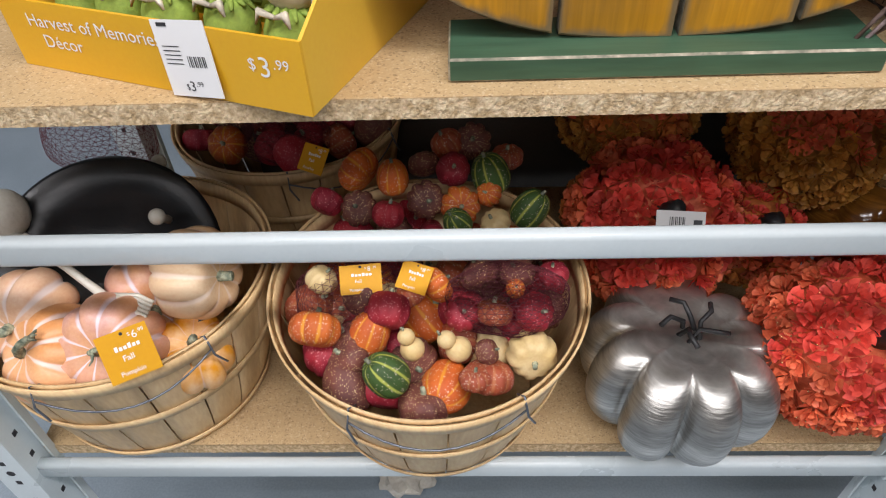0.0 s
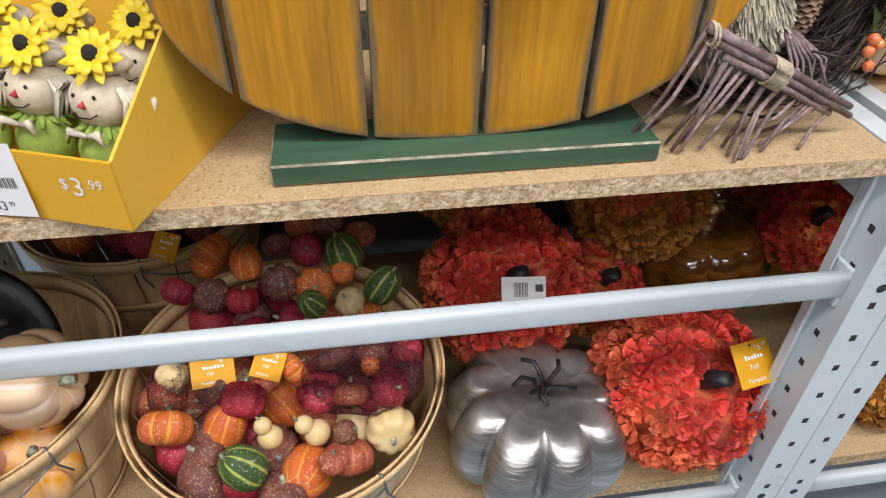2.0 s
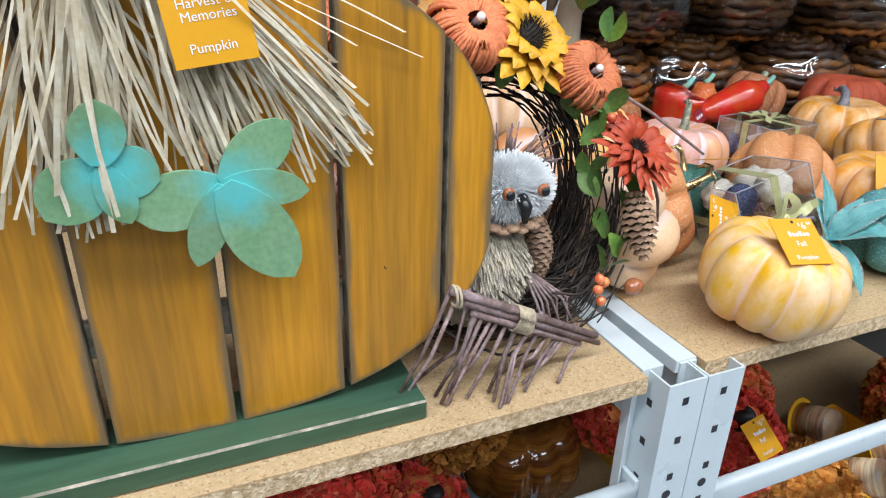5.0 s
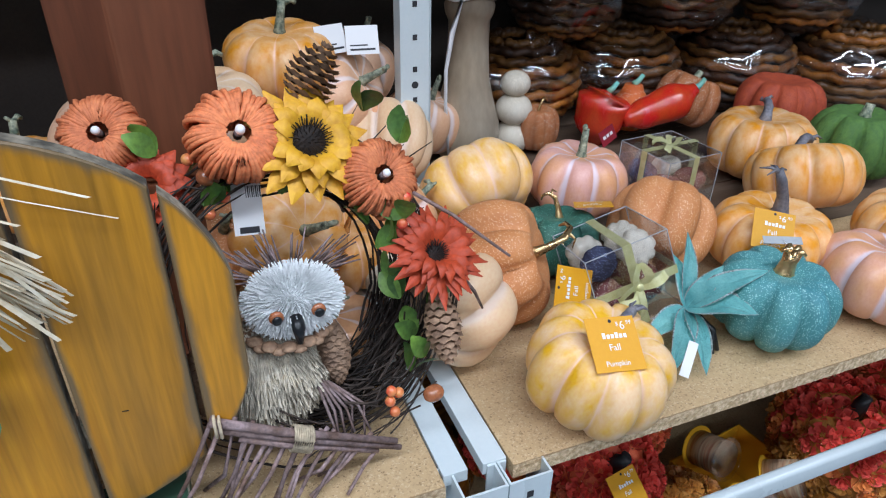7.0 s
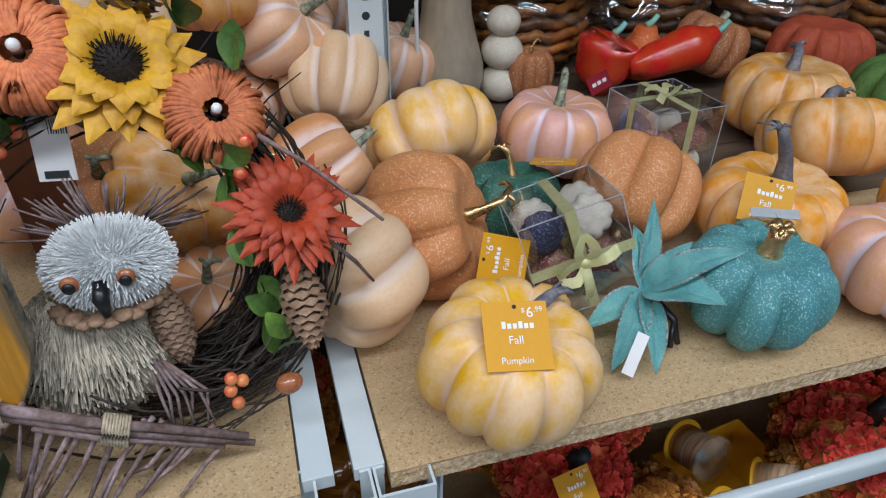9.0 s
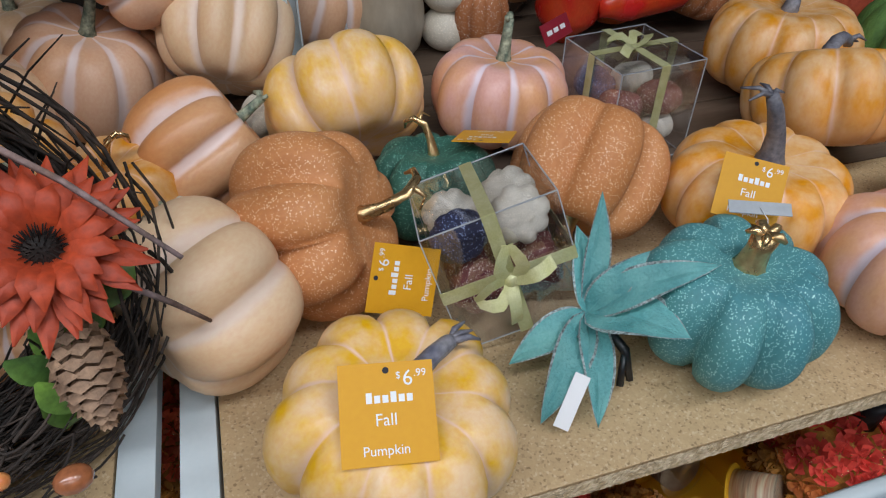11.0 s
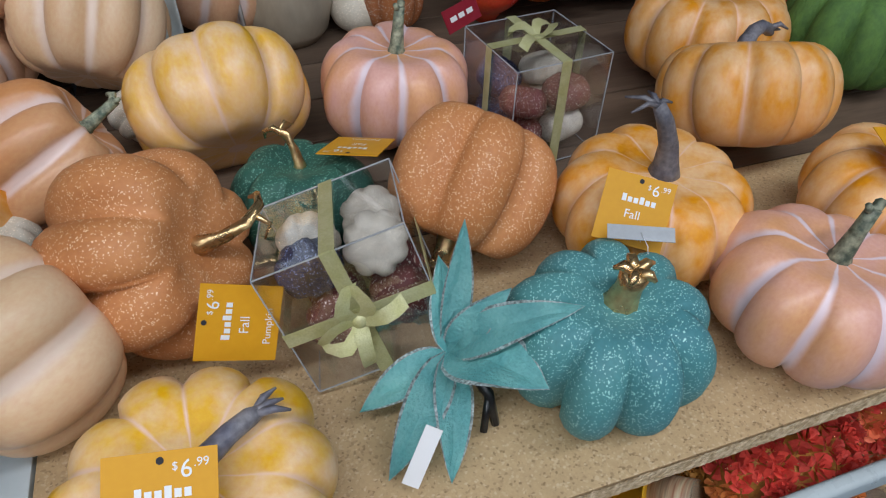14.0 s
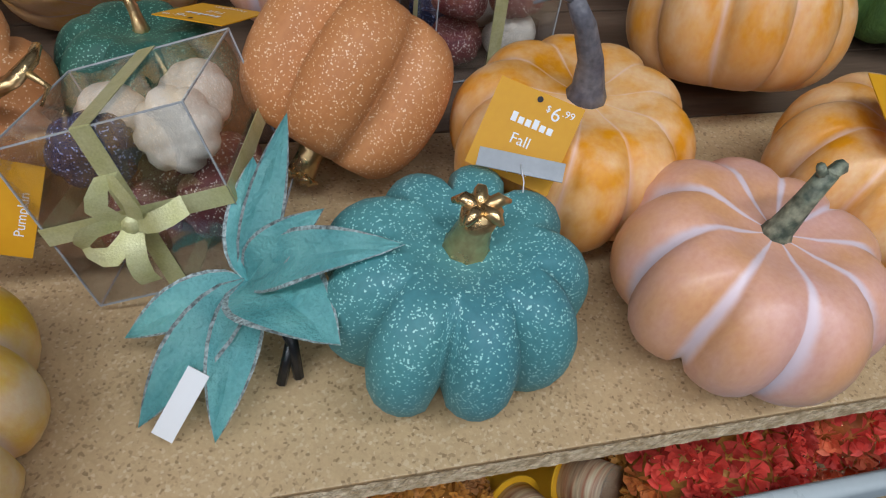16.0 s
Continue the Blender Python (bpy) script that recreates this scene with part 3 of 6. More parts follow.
def shelf_board(x0, x1, y0, y1, z, label):
    ob = thing("shelf_board", pose(0, 0, 0), label, "shelf", "shelf boards")
    part("panel", boxbm(x0, x1, y0 + 0.0015, y1, z - 0.020, z, bevel=0.0008), BOARD, ob, smooth=False)
    bm = bmesh.new()
    nx, nz = 480, 5
    rnd = random.Random(int(x0 * 100) + 7)
    grid = [[bm.verts.new((x0 + (x1 - x0) * i / nx, y0 + rnd.uniform(-0.0004, 0.0004), z - 0.0195 + 0.019 * k / nz)) for k in range(nz + 1)] for i in range(nx + 1)]
    for i in range(nx):
        for k in range(nz):
            bm.faces.new((grid[i][k], grid[i + 1][k], grid[i + 1][k + 1], grid[i][k + 1]))
    part("raw_edge", bm, EDGE, ob, "rough raw chipboard edge", smooth=False)
    return ob


shelf_board(-0.618, 0.589, 0.0, 0.62, 1.0, "tan chipboard upper shelf board with raw edge")
shelf_board(0.6655, 1.84, 0.0, 0.30, 1.0, "tan chipboard upper shelf board with raw edge")
shelf_board(-0.612, 0.59, 0.024, 0.62, 0.432, "tan chipboard lower shelf board")
shelf_board(0.66, 1.84, 0.024, 0.62, 0.432, "tan chipboard lower shelf board")
# steel side supports seen between the two bays
for sx in (0.591, 0.6355):
    ob = thing("shelf_support", pose(0, 0, 0), "grey steel side support strip between shelf boards", "support", "side supports")
    part("strip", boxbm(sx, sx + 0.0275, 0.012, 0.61, 0.985, 1.001, bevel=0.001), STEEL, ob, smooth=False)
for sx in (0.589, 0.66):
    ob = thing("side_brace", pose(0, 0, 0), "grey steel side brace under the shelf board", "brace", "side braces")
    part("bar", boxbm(sx - 0.002, sx + 0.002, 0.03, 0.6, 0.935, 0.972), STEEL, ob, smooth=False)
# dark plank deck behind the second bay
deck = thing("plank_deck", pose(0, 0, 0), "dark stained wooden plank deck at the back of shelf", "deck")
for i in range(7):
    part("plank", boxbm(0.662, 2.6, 0.304 + i * 0.100, 0.304 + i * 0.100 + 0.096, 0.98, 0.9985, bevel=0.001), DPLANK, deck, smooth=False)
deck2 = thing("plank_deck", pose(0, 0, 0), "dark stained wooden plank deck at the back of shelf", "deck")
for i in range(5):
    part("plank", boxbm(-0.7, 0.655, 0.64 + i * 0.095, 0.64 + i * 0.095 + 0.091, 0.98, 0.9985, bevel=0.001), DPLANK, deck2, smooth=False)
# added closing panels; their dark colour stands in for shade behind the goods
struct("back_panel", boxbm(-0.42, 2.6, 0.66, 0.67, 0.2, 0.975), BACKM, "added near-black panel standing in for the darkness behind the lower shelf")
struct("rack_back", boxbm(-0.9, 3.0, 1.16, 1.18, 0.9, 2.3), BACKM, "added near-black panel standing in for the darkness behind the upper shelf")
# unseen board, added to keep ceiling light off the back of the deck
struct("rack_top", boxbm(-0.9, 3.0, 0.52, 1.16, 1.58, 1.60), BACKM, "added unseen board that shades the back of the upper shelf")


# ---------- lower shelf, first bay ----------
def basket(center, R, h, tilt, label, seed):
    """Bushel basket of bent splints: staves, hoops, floor and wire handle."""
    ob = thing("bushel_basket", pose(*center, tilt, 0, seed * 17), label, "basket", "bushel baskets")
    n, Rb = 20, R * 0.74
    bm = bmesh.new()
    rows = 6
    half = math.pi / n * 0.96
    grid = {}
    for i in range(rows + 1):
        f = i / rows
        r = Rb + (R - Rb) * (f ** 0.8)
        for k in range(4):
            a = -half + 2 * half * k / 3
            for s in (0, 1):
                rr = r - 0.0016 * s + (0.0012 if k in (1, 2) else 0)
                grid[i, k, s] = bm.verts.new((rr * math.cos(a), rr * math.sin(a), f * h))
    for i in range(rows):
        for k in range(3):
            bm.faces.new((grid[i, k, 0], grid[i, k + 1, 0], grid[i + 1, k + 1, 0], grid[i + 1, k, 0]))
            bm.faces.new((grid[i, k, 1], grid[i + 1, k, 1], grid[i + 1, k + 1, 1], grid[i, k + 1, 1]))
        for k in (0, 3):
            bm.faces.new((grid[i, k, 0], grid[i + 1, k, 0], grid[i + 1, k, 1], grid[i, k, 1]))
    stave = mesh("stave", bm, SPLINT)
    for k in range(n):
        link("stave", stave, ob, "", pose(0, 0, (k % 2) * 0.0005, 0, 0, 360 * k / n))

    def hoop(name, f, width, off):
        bm = bmesh.new()
        N = 72
        rings = []
        for j in range(N):
            a = math.tau * j / N
            ring = []
            for z, o in ((-width / 2, 0), (width / 2, 0), (width / 2, 0.0028), (-width / 2, 0.0028)):
                zz = f * h + z + 0.0015 * math.sin(3 * a + seed)
                r = Rb + (R - Rb) * (max(0, min(1, zz / h)) ** 0.8) + off + o
                ring.append(bm.verts.new((r * math.cos(a), r * math.sin(a), zz)))
            rings.append(ring)
        for j in range(N):
            p, q = rings[j], rings[(j + 1) % N]
            for k in range(4):
                bm.faces.new((p[k], p[(k + 1) % 4], q[(k + 1) % 4], q[k]))
        bmesh.ops.recalc_face_normals(bm, faces=bm.faces)
        part(name, bm, SPLINT, ob)
    hoop("outer_rim", 0.955, 0.022, 0.0016)
    hoop("inner_rim", 0.955, 0.022, -0.0058)
    hoop("middle_hoop", 0.52, 0.016, 0.0018)
    hoop("bottom_hoop", 0.05, 0.014, 0.0018)
    bm = bmesh.new()
    bmesh.ops.create_cone(bm, cap_ends=True, segments=40, radius1=Rb - 0.002, radius2=Rb - 0.002, depth=0.004, matrix=Matrix.Translation((0, 0, 0.006)))
    part("basket_floor", bm, SPLINT, ob)
    bm = bmesh.new()
    tube(bm, [((R + 0.006) * math.cos(a), (R + 0.006) * math.sin(a), h * 0.93 - 0.03 * math.sin((a - 4.0) / 1.0 * math.pi)) for a in [4.0 + 0.1 * i for i in range(11)]], 0.0014, 5)
    for a in (4.0, 5.0):
        tube(bm, [((R - 0.012) * math.cos(a), (R - 0.012) * math.sin(a), h * 0.97), (R * 1.0 * math.cos(a), R * math.sin(a), h * 1.02), ((R + 0.01) * math.cos(a), (R + 0.01) * math.sin(a), h * 0.9), ((R + 0.012) * math.cos(a + 0.05), (R + 0.012) * math.sin(a + 0.05), h * 0.8)], 0.0015, 5)
    part("wire_handle", bm, WIRE, ob, "bent grey wire handle")
    return ob


basket((-0.041, 0.128, 0.440), 0.200, 0.232, 4, "split-wood bushel basket heaped with foil gourds", 1)
basket((-0.462, 0.162, 0.433), 0.203, 0.228, 0, "split-wood bushel basket of craft pumpkins with cauldron", 2)
basket((-0.305, 0.565, 0.433), 0.203, 0.228, 0, "split-wood bushel basket of gourds behind the others", 3)


def gourd(kind, p, r, shape, seed):
    rnd = random.Random(seed)
    p = (p[0], p[1], p[2] + 0.012 + 0.12 * max(0.0, min(0.3, p[1]) - 0.05)) if p[1] < 0.36 and p[2] > 0.635 else p
    ob = thing("gourd", pose(*p, rnd.uniform(-70, 70), rnd.uniform(-50, 50), rnd.uniform(0, 360)), {"red": "dark red foil craft gourd", "orange": "orange foil craft pumpkin gourd", "brown": "brown glittered craft gourd", "cream": "cream double-bulb craft gourd", "green": "green striped craft gourd", "rust": "rust brown craft gourd"}[kind] + " in a basket", "gourd", "basket gourds")
    base = pose(0, 0, -r * 0.85)
    if shape == "double":
        bm = bmesh.new()
        ball(bm, (0, 0, r * 0.8), r * 0.85, (1, 1, 0.95), 16, 10)
        ball(bm, (0, 0, r * 1.9), r * 0.6, (1, 1, 1), 14, 9)
        part("body", bm, GOURDC[kind], ob, m=base)
        part("stem", tube(bmesh.new(), [(0, 0, r * 2.4), (0, 0, r * 2.6), (r * 0.1, 0, r * 2.8)], [r * 0.12, r * 0.1, r * 0.08], 6), MOSSSTEM, ob, m=base)
    else:
        h = r * {"round": 1.7, "flat": 1.35, "egg": 2.5}[shape]
        part("body", ribbed(r, h, 9 if shape != "egg" else 8, 0.14 if shape != "egg" else 0.05, 0.22, seed, 0.8 if shape != "egg" else 0.95, 0, 12, 4, -0.15 if shape == "egg" else 0), GOURDC[kind], ob, m=base)
        part("stem", stem_bm("plain", r, h * 0.88), MOSSSTEM, ob, m=base)
    return ob


for i, (x, y, z, r, s) in enumerate(((-0.143, 0.283, 0.69, 0.0332, 'flat'), (-0.088, 0.255, 0.688, 0.0222, 'egg'), (-0.167, 0.036, 0.669, 0.0329, 'flat'), (-0.022, 0.092, 0.675, 0.0245, 'flat'), (0.044, 0.23, 0.687, 0.0179, 'round'), (0.005, 0.21, 0.685, 0.0277, 'flat'), (-0.109, 0.035, 0.642, 0.0251, 'egg'), (0.071, 0.082, 0.674, 0.0121, 'egg'))):
    gourd("orange", (x, y, z), r, s, 162 + i)
for i, (x, y, z, r, s) in enumerate(((-0.006, 0.275, 0.69, 0.024, 'egg'), (-0.176, 0.223, 0.685, 0.0218, 'round'), (-0.09, 0.199, 0.684, 0.0221, 'round'), (-0.083, 0.055, 0.671, 0.0286, 'round'), (0.006, 0.049, 0.67, 0.0217, 'round'), (0.092, 0.051, 0.671, 0.0243, 'round'), (0.119, 0.102, 0.676, 0.0187, 'round'))):
    gourd("red", (x, y, z), r, s, 69 + i)
for i, (x, y, z, r, s) in enumerate(((-0.133, 0.211, 0.685, 0.0253, 'flat'), (-0.042, 0.222, 0.686, 0.0269, 'round'), (0.023, 0.337, 0.694, 0.0281, 'flat'), (-0.115, 0.074, 0.673, 0.0236, 'round'), (-0.134, 0.013, 0.639, 0.0277, 'flat'), (0.026, 0.107, 0.676, 0.024, 'flat'), (0.075, 0.106, 0.676, 0.0226, 'round'), (0.035, 0.016, 0.64, 0.0164, 'round'), (-0.046, 0.292, 0.691, 0.0235, 'flat'))):
    gourd("brown", (x, y, z), r, s, 193 + i)
for i, (x, y, z, r, s) in enumerate(((-0.054, 0.022, 0.64, 0.0179, 'double'), (0.001, 0.021, 0.64, 0.0191, 'double'), (-0.168, 0.099, 0.675, 0.02, 'round'), (0.051, 0.181, 0.683, 0.0202, 'round'))):
    gourd("cream", (x, y, z), r, s, 38 + i)
for i, (x, y, z, r, s) in enumerate(((0.049, 0.256, 0.689, 0.0259, 'egg'), (-0.076, -0.018, 0.636, 0.0251, 'egg'), (0.092, 0.196, 0.684, 0.024, 'egg'), (0.004, 0.18, 0.683, 0.0181, 'egg'))):
    gourd("green", (x, y, z), r, s, 38 + i)
for i, (x, y, z, r, s) in enumerate(((0.044, 0.055, 0.671, 0.0237, 'flat'), (0.021, -0.016, 0.636, 0.0192, 'flat'), (0.072, 0.303, 0.692, 0.0235, 'flat'), (-0.014, 0.331, 0.694, 0.024, 'round'), (-0.058, 0.081, 0.673, 0.0203, 'flat'))):
    gourd("rust", (x, y, z), r, s, 131 + i)
rnd = random.Random(5)
kinds = ["red", "brown", "orange", "rust", "cream", "red", "brown"]
# hidden layer that carries the heap, and the basket behind
for i in range(44):
    a, q = i * 2.4, 0.172 * math.sqrt((i + 0.5) / 44)
    gourd(kinds[i % 7], (-0.041 + q * math.cos(a), 0.125 + q * math.sin(a), 0.606 + 0.028 * rnd.random()), 0.031, ("round", "flat", "egg")[i % 3], 100 + i)
for i in range(24):
    a, q = i * 2.4 + 1, 0.165 * math.sqrt((i + 0.5) / 24)
    gourd(kinds[(i * 3) % 7 if i % 2 else 0], (-0.305 + q * math.cos(a), 0.565 + q * math.sin(a), 0.645 + 0.02 * rnd.random()), 0.032, ("round", "flat", "egg")[i % 3], 150 + i)


def netting(c, r, squash, label):
    bm = bmesh.new()
    bmesh.ops.create_icosphere(bm, subdivisions=4, radius=r, matrix=Matrix.Diagonal((*squash, 1)))
    for v in bm.verts:
        v.co *= 1 + 0.10 * noise.noise(v.co * 30)
    ob = thing("mesh_bag", pose(*c), label, "bag", "mesh bags")
    p = part("net", bm, NET, ob)
    md = p.modifiers.new("net", "WIREFRAME")
    md.thickness = 0.0007
    return ob


bag = netting((0.06, 0.07, 0.685), 0.075, (1.0, 0.62, 0.6), "dark red mesh bag around craft gourds")
bag2 = netting((-0.13, 0.10, 0.665), 0.08, (0.95, 0.8, 0.55), "dark red mesh bag around craft gourds")
netting((-0.62, 0.48, 0.66), 0.09, (1.1, 0.6, 0.8), "dark red mesh bag of gourds beside the baskets")

tag_card(bag2, bag2.matrix_world.inverted() @ pose(-0.114, 0.077, 0.715, 40, 0, 6), 0.05, 0.035, "8")
tag_card(bag, bag.matrix_world.inverted() @ pose(-0.050, 0.079, 0.715, 35, 0, -24), 0.04, 0.035, "8")
bag3 = netting((-0.29, 0.46, 0.665), 0.07, (1.1, 0.7, 0.6), "dark red mesh bag around craft gourds")
tag_card(bag3, bag3.matrix_world.inverted() @ pose(-0.217, 0.343, 0.705, 45, 0, -28), 0.045, 0.042, "8")

# pumpkins, cauldron and skeleton in the first basket
pumpkin((-0.425, 0.035, 0.645), 0.066, 0.105, 10, PINK, "curl", MOSSSTEM, "pale pink craft pumpkin with mossy curled stem in a basket", (48, -8, 10), seed=11, group="basket pumpkins", tag=pose(-0.372, -0.012, 0.69, 55, 0, 30))
pumpkin((-0.335, 0.12, 0.685), 0.062, 0.10, 9, CREAM, "plain", MOSSSTEM, "cream craft pumpkin on its side in a basket", (80, 20, 70), seed=12, group="basket pumpkins")
pumpkin((-0.50, 0.03, 0.635), 0.066, 0.105, 10, BURNT, "hook", MOSSSTEM, "orange striped craft pumpkin in a basket", (30, -30, 0), seed=13, group="basket pumpkins")
pumpkin((-0.41, 0.13, 0.63), 0.066, 0.105, 9, PINK, "plain", MOSSSTEM, "pink craft pumpkin deep in a basket", (70, 10, 20), seed=14, group="basket pumpkins")
pumpkin((-0.545, 0.075, 0.66), 0.062, 0.10, 9, PEACH, "plain", MOSSSTEM, "peach craft pumpkin at a basket rim", (60, -40, 20), seed=15, group="basket pumpkins")
pumpkin((-0.345, 0.06, 0.60), 0.055, 0.09, 9, MORANGE, "plain", MOSSSTEM, "orange craft pumpkin low in a basket", (20, 10, 20), seed=16, group="basket pumpkins")
pumpkin((-0.46, 0.10, 0.56), 0.075, 0.11, 9, BURNT, "plain", MOSSSTEM, "orange craft pumpkin at the basket bottom", (0, 0, 20), seed=17, group="basket pumpkins")
pumpkin((-0.52, 0.25, 0.56), 0.075, 0.11, 9, PEACH, "plain", MOSSSTEM, "peach craft pumpkin at the basket bottom", (0, 0, 50), seed=18, group="basket pumpkins")

bowl = thing("cauldron_bowl", pose(-0.458, 0.158, 0.655, 36, 8, 0) @ Matrix.Scale(1.16, 4), "black plastic cauldron bowl lying tipped in a basket", "bowl")
bm = bmesh.new()
prof = [(0.006, 0.052), (0.055, 0.046), (0.095, 0.012), (0.122, -0.012), (0.128, -0.02), (0.122, -0.024), (0.09, 0.004), (0.05, 0.036), (0.006, 0.042)]
rings = [[bm.verts.new((r * math.cos(math.tau * j / 48), r * math.sin(math.tau * j / 48), -z + 0.02)) for j in range(48)] for r, z in prof]
for a, b in zip(rings, rings[1:]):
    for j in range(48):
        bm.faces.new((a[j], a[(j + 1) % 48], b[(j + 1) % 48], b[j]))
bm.faces.new(rings[0])
bm.faces.new(rings[-1])
bmesh.ops.recalc_face_normals(bm, faces=bm.faces)
part("bowl", bm, BLACKP, bowl)

# bone-coloured skeleton figure holding the bowl: one plain mesh
bm = bmesh.new()
ball(bm, (-0.575, 0.16, 0.755), 0.032, (0.9, 1.05, 1.05), 18, 12)
ball(bm, (-0.562, 0.135, 0.728), 0.018, (1.1, 0.9, 0.9), 12, 8)
tube(bm, [(-0.55, 0.14, 0.735), (-0.50, 0.12, 0.70), (-0.43, 0.075, 0.685)], [0.007, 0.005, 0.006], 8)
for k in range(5):
    tube(bm, [(-0.43, 0.075 + 0.004 * (k - 2), 0.685), (-0.395, 0.068 + 0.006 * (k - 2), 0.688), (-0.375, 0.06 + 0.006 * (k - 2), 0.684)], [0.004, 0.0032, 0.0025], 6)
for p, q in (((-0.39, 0.20, 0.71), (-0.385, 0.17, 0.74)), ((-0.425, 0.30, 0.70), (-0.42, 0.285, 0.745))):
    tube(bm, [p, q], [0.006, 0.005], 8)
    ball(bm, q, 0.011, (1, 1, 1), 10, 7)
sk = tagged(part("skeleton_figure", bm, BONE, None), "bone-coloured plastic skeleton figure leaning over a cauldron", "figure")


# rosette of wood curls
def rosette(seed):
    rnd = random.Random(seed)
    bm = bmesh.new()
    for ring, (n, r0, r1, z0, z1) in enumerate(((4, 0.002, 0.0055, 0.004, 0.0145), (5, 0.004, 0.0105, 0.002, 0.0125), (6, 0.005, 0.0165, 0.0, 0.0085))):
        for k in range(n):
            a0 = math.tau * k / n + ring * 0.5 + rnd.uniform(-0.15, 0.15)
            span = math.tau / n * 0.72
            lift = rnd.uniform(-0.001, 0.0015)
            g = []
            for i in range(3):
                f = i / 2
                g.append([bm.verts.new(((r0 + (r1 - r0) * f ** 0.7) * math.cos(a0 + s * span * (0.7 + 0.3 * f)), (r0 + (r1 - r0) * f ** 0.7) * math.sin(a0 + s * span * (0.7 + 0.3 * f)), z0 + (z1 - z0) * f - (0.002 if abs(s) > 0.4 and i == 2 else 0) + lift * f)) for s in (-0.55, 0, 0.55)])
            for i in range(2):
                for j in range(2):
                    bm.faces.new((g[i][j], g[i][j + 1], g[i + 1][j + 1], g[i + 1][j]))
    for k in range(2):
        a = rnd.uniform(0, 6.28)
        ball(bm, (0.015 * math.cos(a), 0.015 * math.sin(a), 0.009), 0.0011, (1, 1, 1), 4, 3, 1)
    return bm


ROSES = [[mesh("rosette", rosette(i * 7 + v), ROSE[i], GLINT) for v in range(2)] for i in range(5)]


def flower_pumpkin(c, R, squash, lean, palette, label, stem=True, seed=0, count=95, tag=None):
    """Pumpkin-shaped ball covered all over in wood-curl roses."""
    rnd = random.Random(seed)
    ob = thing("flower_pumpkin", pose(*c, *lean), label, "flower ball", "wood-curl flower pumpkins")
    r = R - 0.013
    count = int(count * 1.75)
    core = ribbed(r * 0.93, r * 1.86 * squash, 8, 0.14, 0.3, seed, 0.85, 0, 16, 5)
    bmesh.ops.translate(core, verts=core.verts, vec=(0, 0, -r * 0.93 * squash))
    part("core", core, ROSE[palette[len(palette) // 2]], ob)
    for i in range(count):
        z = 1 - 2 * (i + 0.5) / count
        ph = i * 2.39996 + rnd.uniform(-0.12, 0.12)
        s = math.sqrt(1 - z * z)
        lobe = 1 - 0.13 * (1 - abs(math.sin(4 * ph)) ** 0.55) * s
        p = Vector((r * s ** 0.85 * lobe * math.cos(ph), r * s ** 0.85 * lobe * math.sin(ph), r * squash * z * (1 - 0.28 * math.exp(-(s / 0.42) ** 2))))
        nrm = Vector((s * math.cos(ph), s * math.sin(ph), z)).normalized()
        f = (1 - z) / 2 + rnd.uniform(-0.14, 0.14)
        ci = palette[max(0, min(len(palette) - 1, int(f * len(palette))))]
        q = nrm.to_track_quat("Z", "Y").to_matrix().to_4x4() @ pose(0, 0, 0, rnd.uniform(-14, 14), rnd.uniform(-14, 14), rnd.uniform(0, 360))
        k = R / 0.125 * rnd.uniform(1.08, 1.34)
        link("rosette", ROSES[ci][i % 2], ob, "", Matrix.Translation(p + nrm * 0.001) @ q @ Matrix.Diagonal((k, k, k, 1)))
    if stem:
        part("stem", tube(bmesh.new(), [(0, 0, r * squash * 0.6), (0, 0, r * squash * 0.95), (0.006, 0, r * squash * 1.12)], [0.016, 0.013, 0.011], 9), BLACKS, ob, "black stem")
    if tag:
        tag_card(ob, ob.matrix_world.inverted() @ tag)
    return ob


warm = "red and orange wood-curl flower pumpkin with glitter"
goldl = "golden wood-curl flower pumpkin with glitter"
flower_pumpkin((0.294, 0.300, 0.600), 0.134, 0.93, (38, 0, 0), (0, 1, 1, 2, 3), warm, seed=1, count=125)
flower_pumpkin((0.514, 0.105, 0.565), 0.128, 0.92, (40, 8, 0), (0, 1, 1, 1, 2), warm, seed=2, count=120, tag=pose(0.565, 0.035, 0.672, 42, 0, 10))
flower_pumpkin((0.545, 0.405, 0.690), 0.120, 0.85, (10, 0, 0), (1, 3, 3, 3, 4), goldl, seed=3, count=110)
flower_pumpkin((0.288, 0.53, 0.675), 0.122, 0.8, (10, 0, 0), (1, 2, 3, 3, 4), goldl, seed=4, count=90)
flower_pumpkin((0.460, 0.320, 0.560), 0.088, 0.95, (30, 10, 0), (0, 1, 2, 3, 3), warm, seed=5, count=85)
flower_pumpkin((0.865, 0.36, 0.62), 0.092, 0.95, (30, -20, 0), (0, 0, 2, 3, 3), warm, seed=6, count=85)
flower_pumpkin((0.965, 0.200, 0.640), 0.105, 0.95, (25, 0, 0), (0, 0, 1, 2, 3), warm, seed=7, count=110, tag=pose(0.93, 0.10, 0.735, 40, 0, 10))
flower_pumpkin((0.885, 0.115, 0.500), 0.085, 0.95, (25, 0, 0), (3, 3, 3, 4), goldl, False, seed=8, count=85)
flower_pumpkin((1.095, 0.125, 0.530), 0.108, 0.92, (25, 0, 0), (3, 4, 3, 4), goldl, False, seed=11, count=110)
flower_pumpkin((1.105, 0.315, 0.620), 0.085, 0.95, (25, 0, 0), (1, 1, 2, 3), warm, False, seed=9, count=75)
flower_pumpkin((1.470, 0.140, 0.600), 0.128, 0.92, (6, 0, 0), (0, 0, 2, 3, 3, 3), warm, seed=10, count=115)
flower_pumpkin((1.69, 0.18, 0.60), 0.12, 0.9, (20, 0, 0), (0, 1, 2, 3), warm, seed=12, count=80)
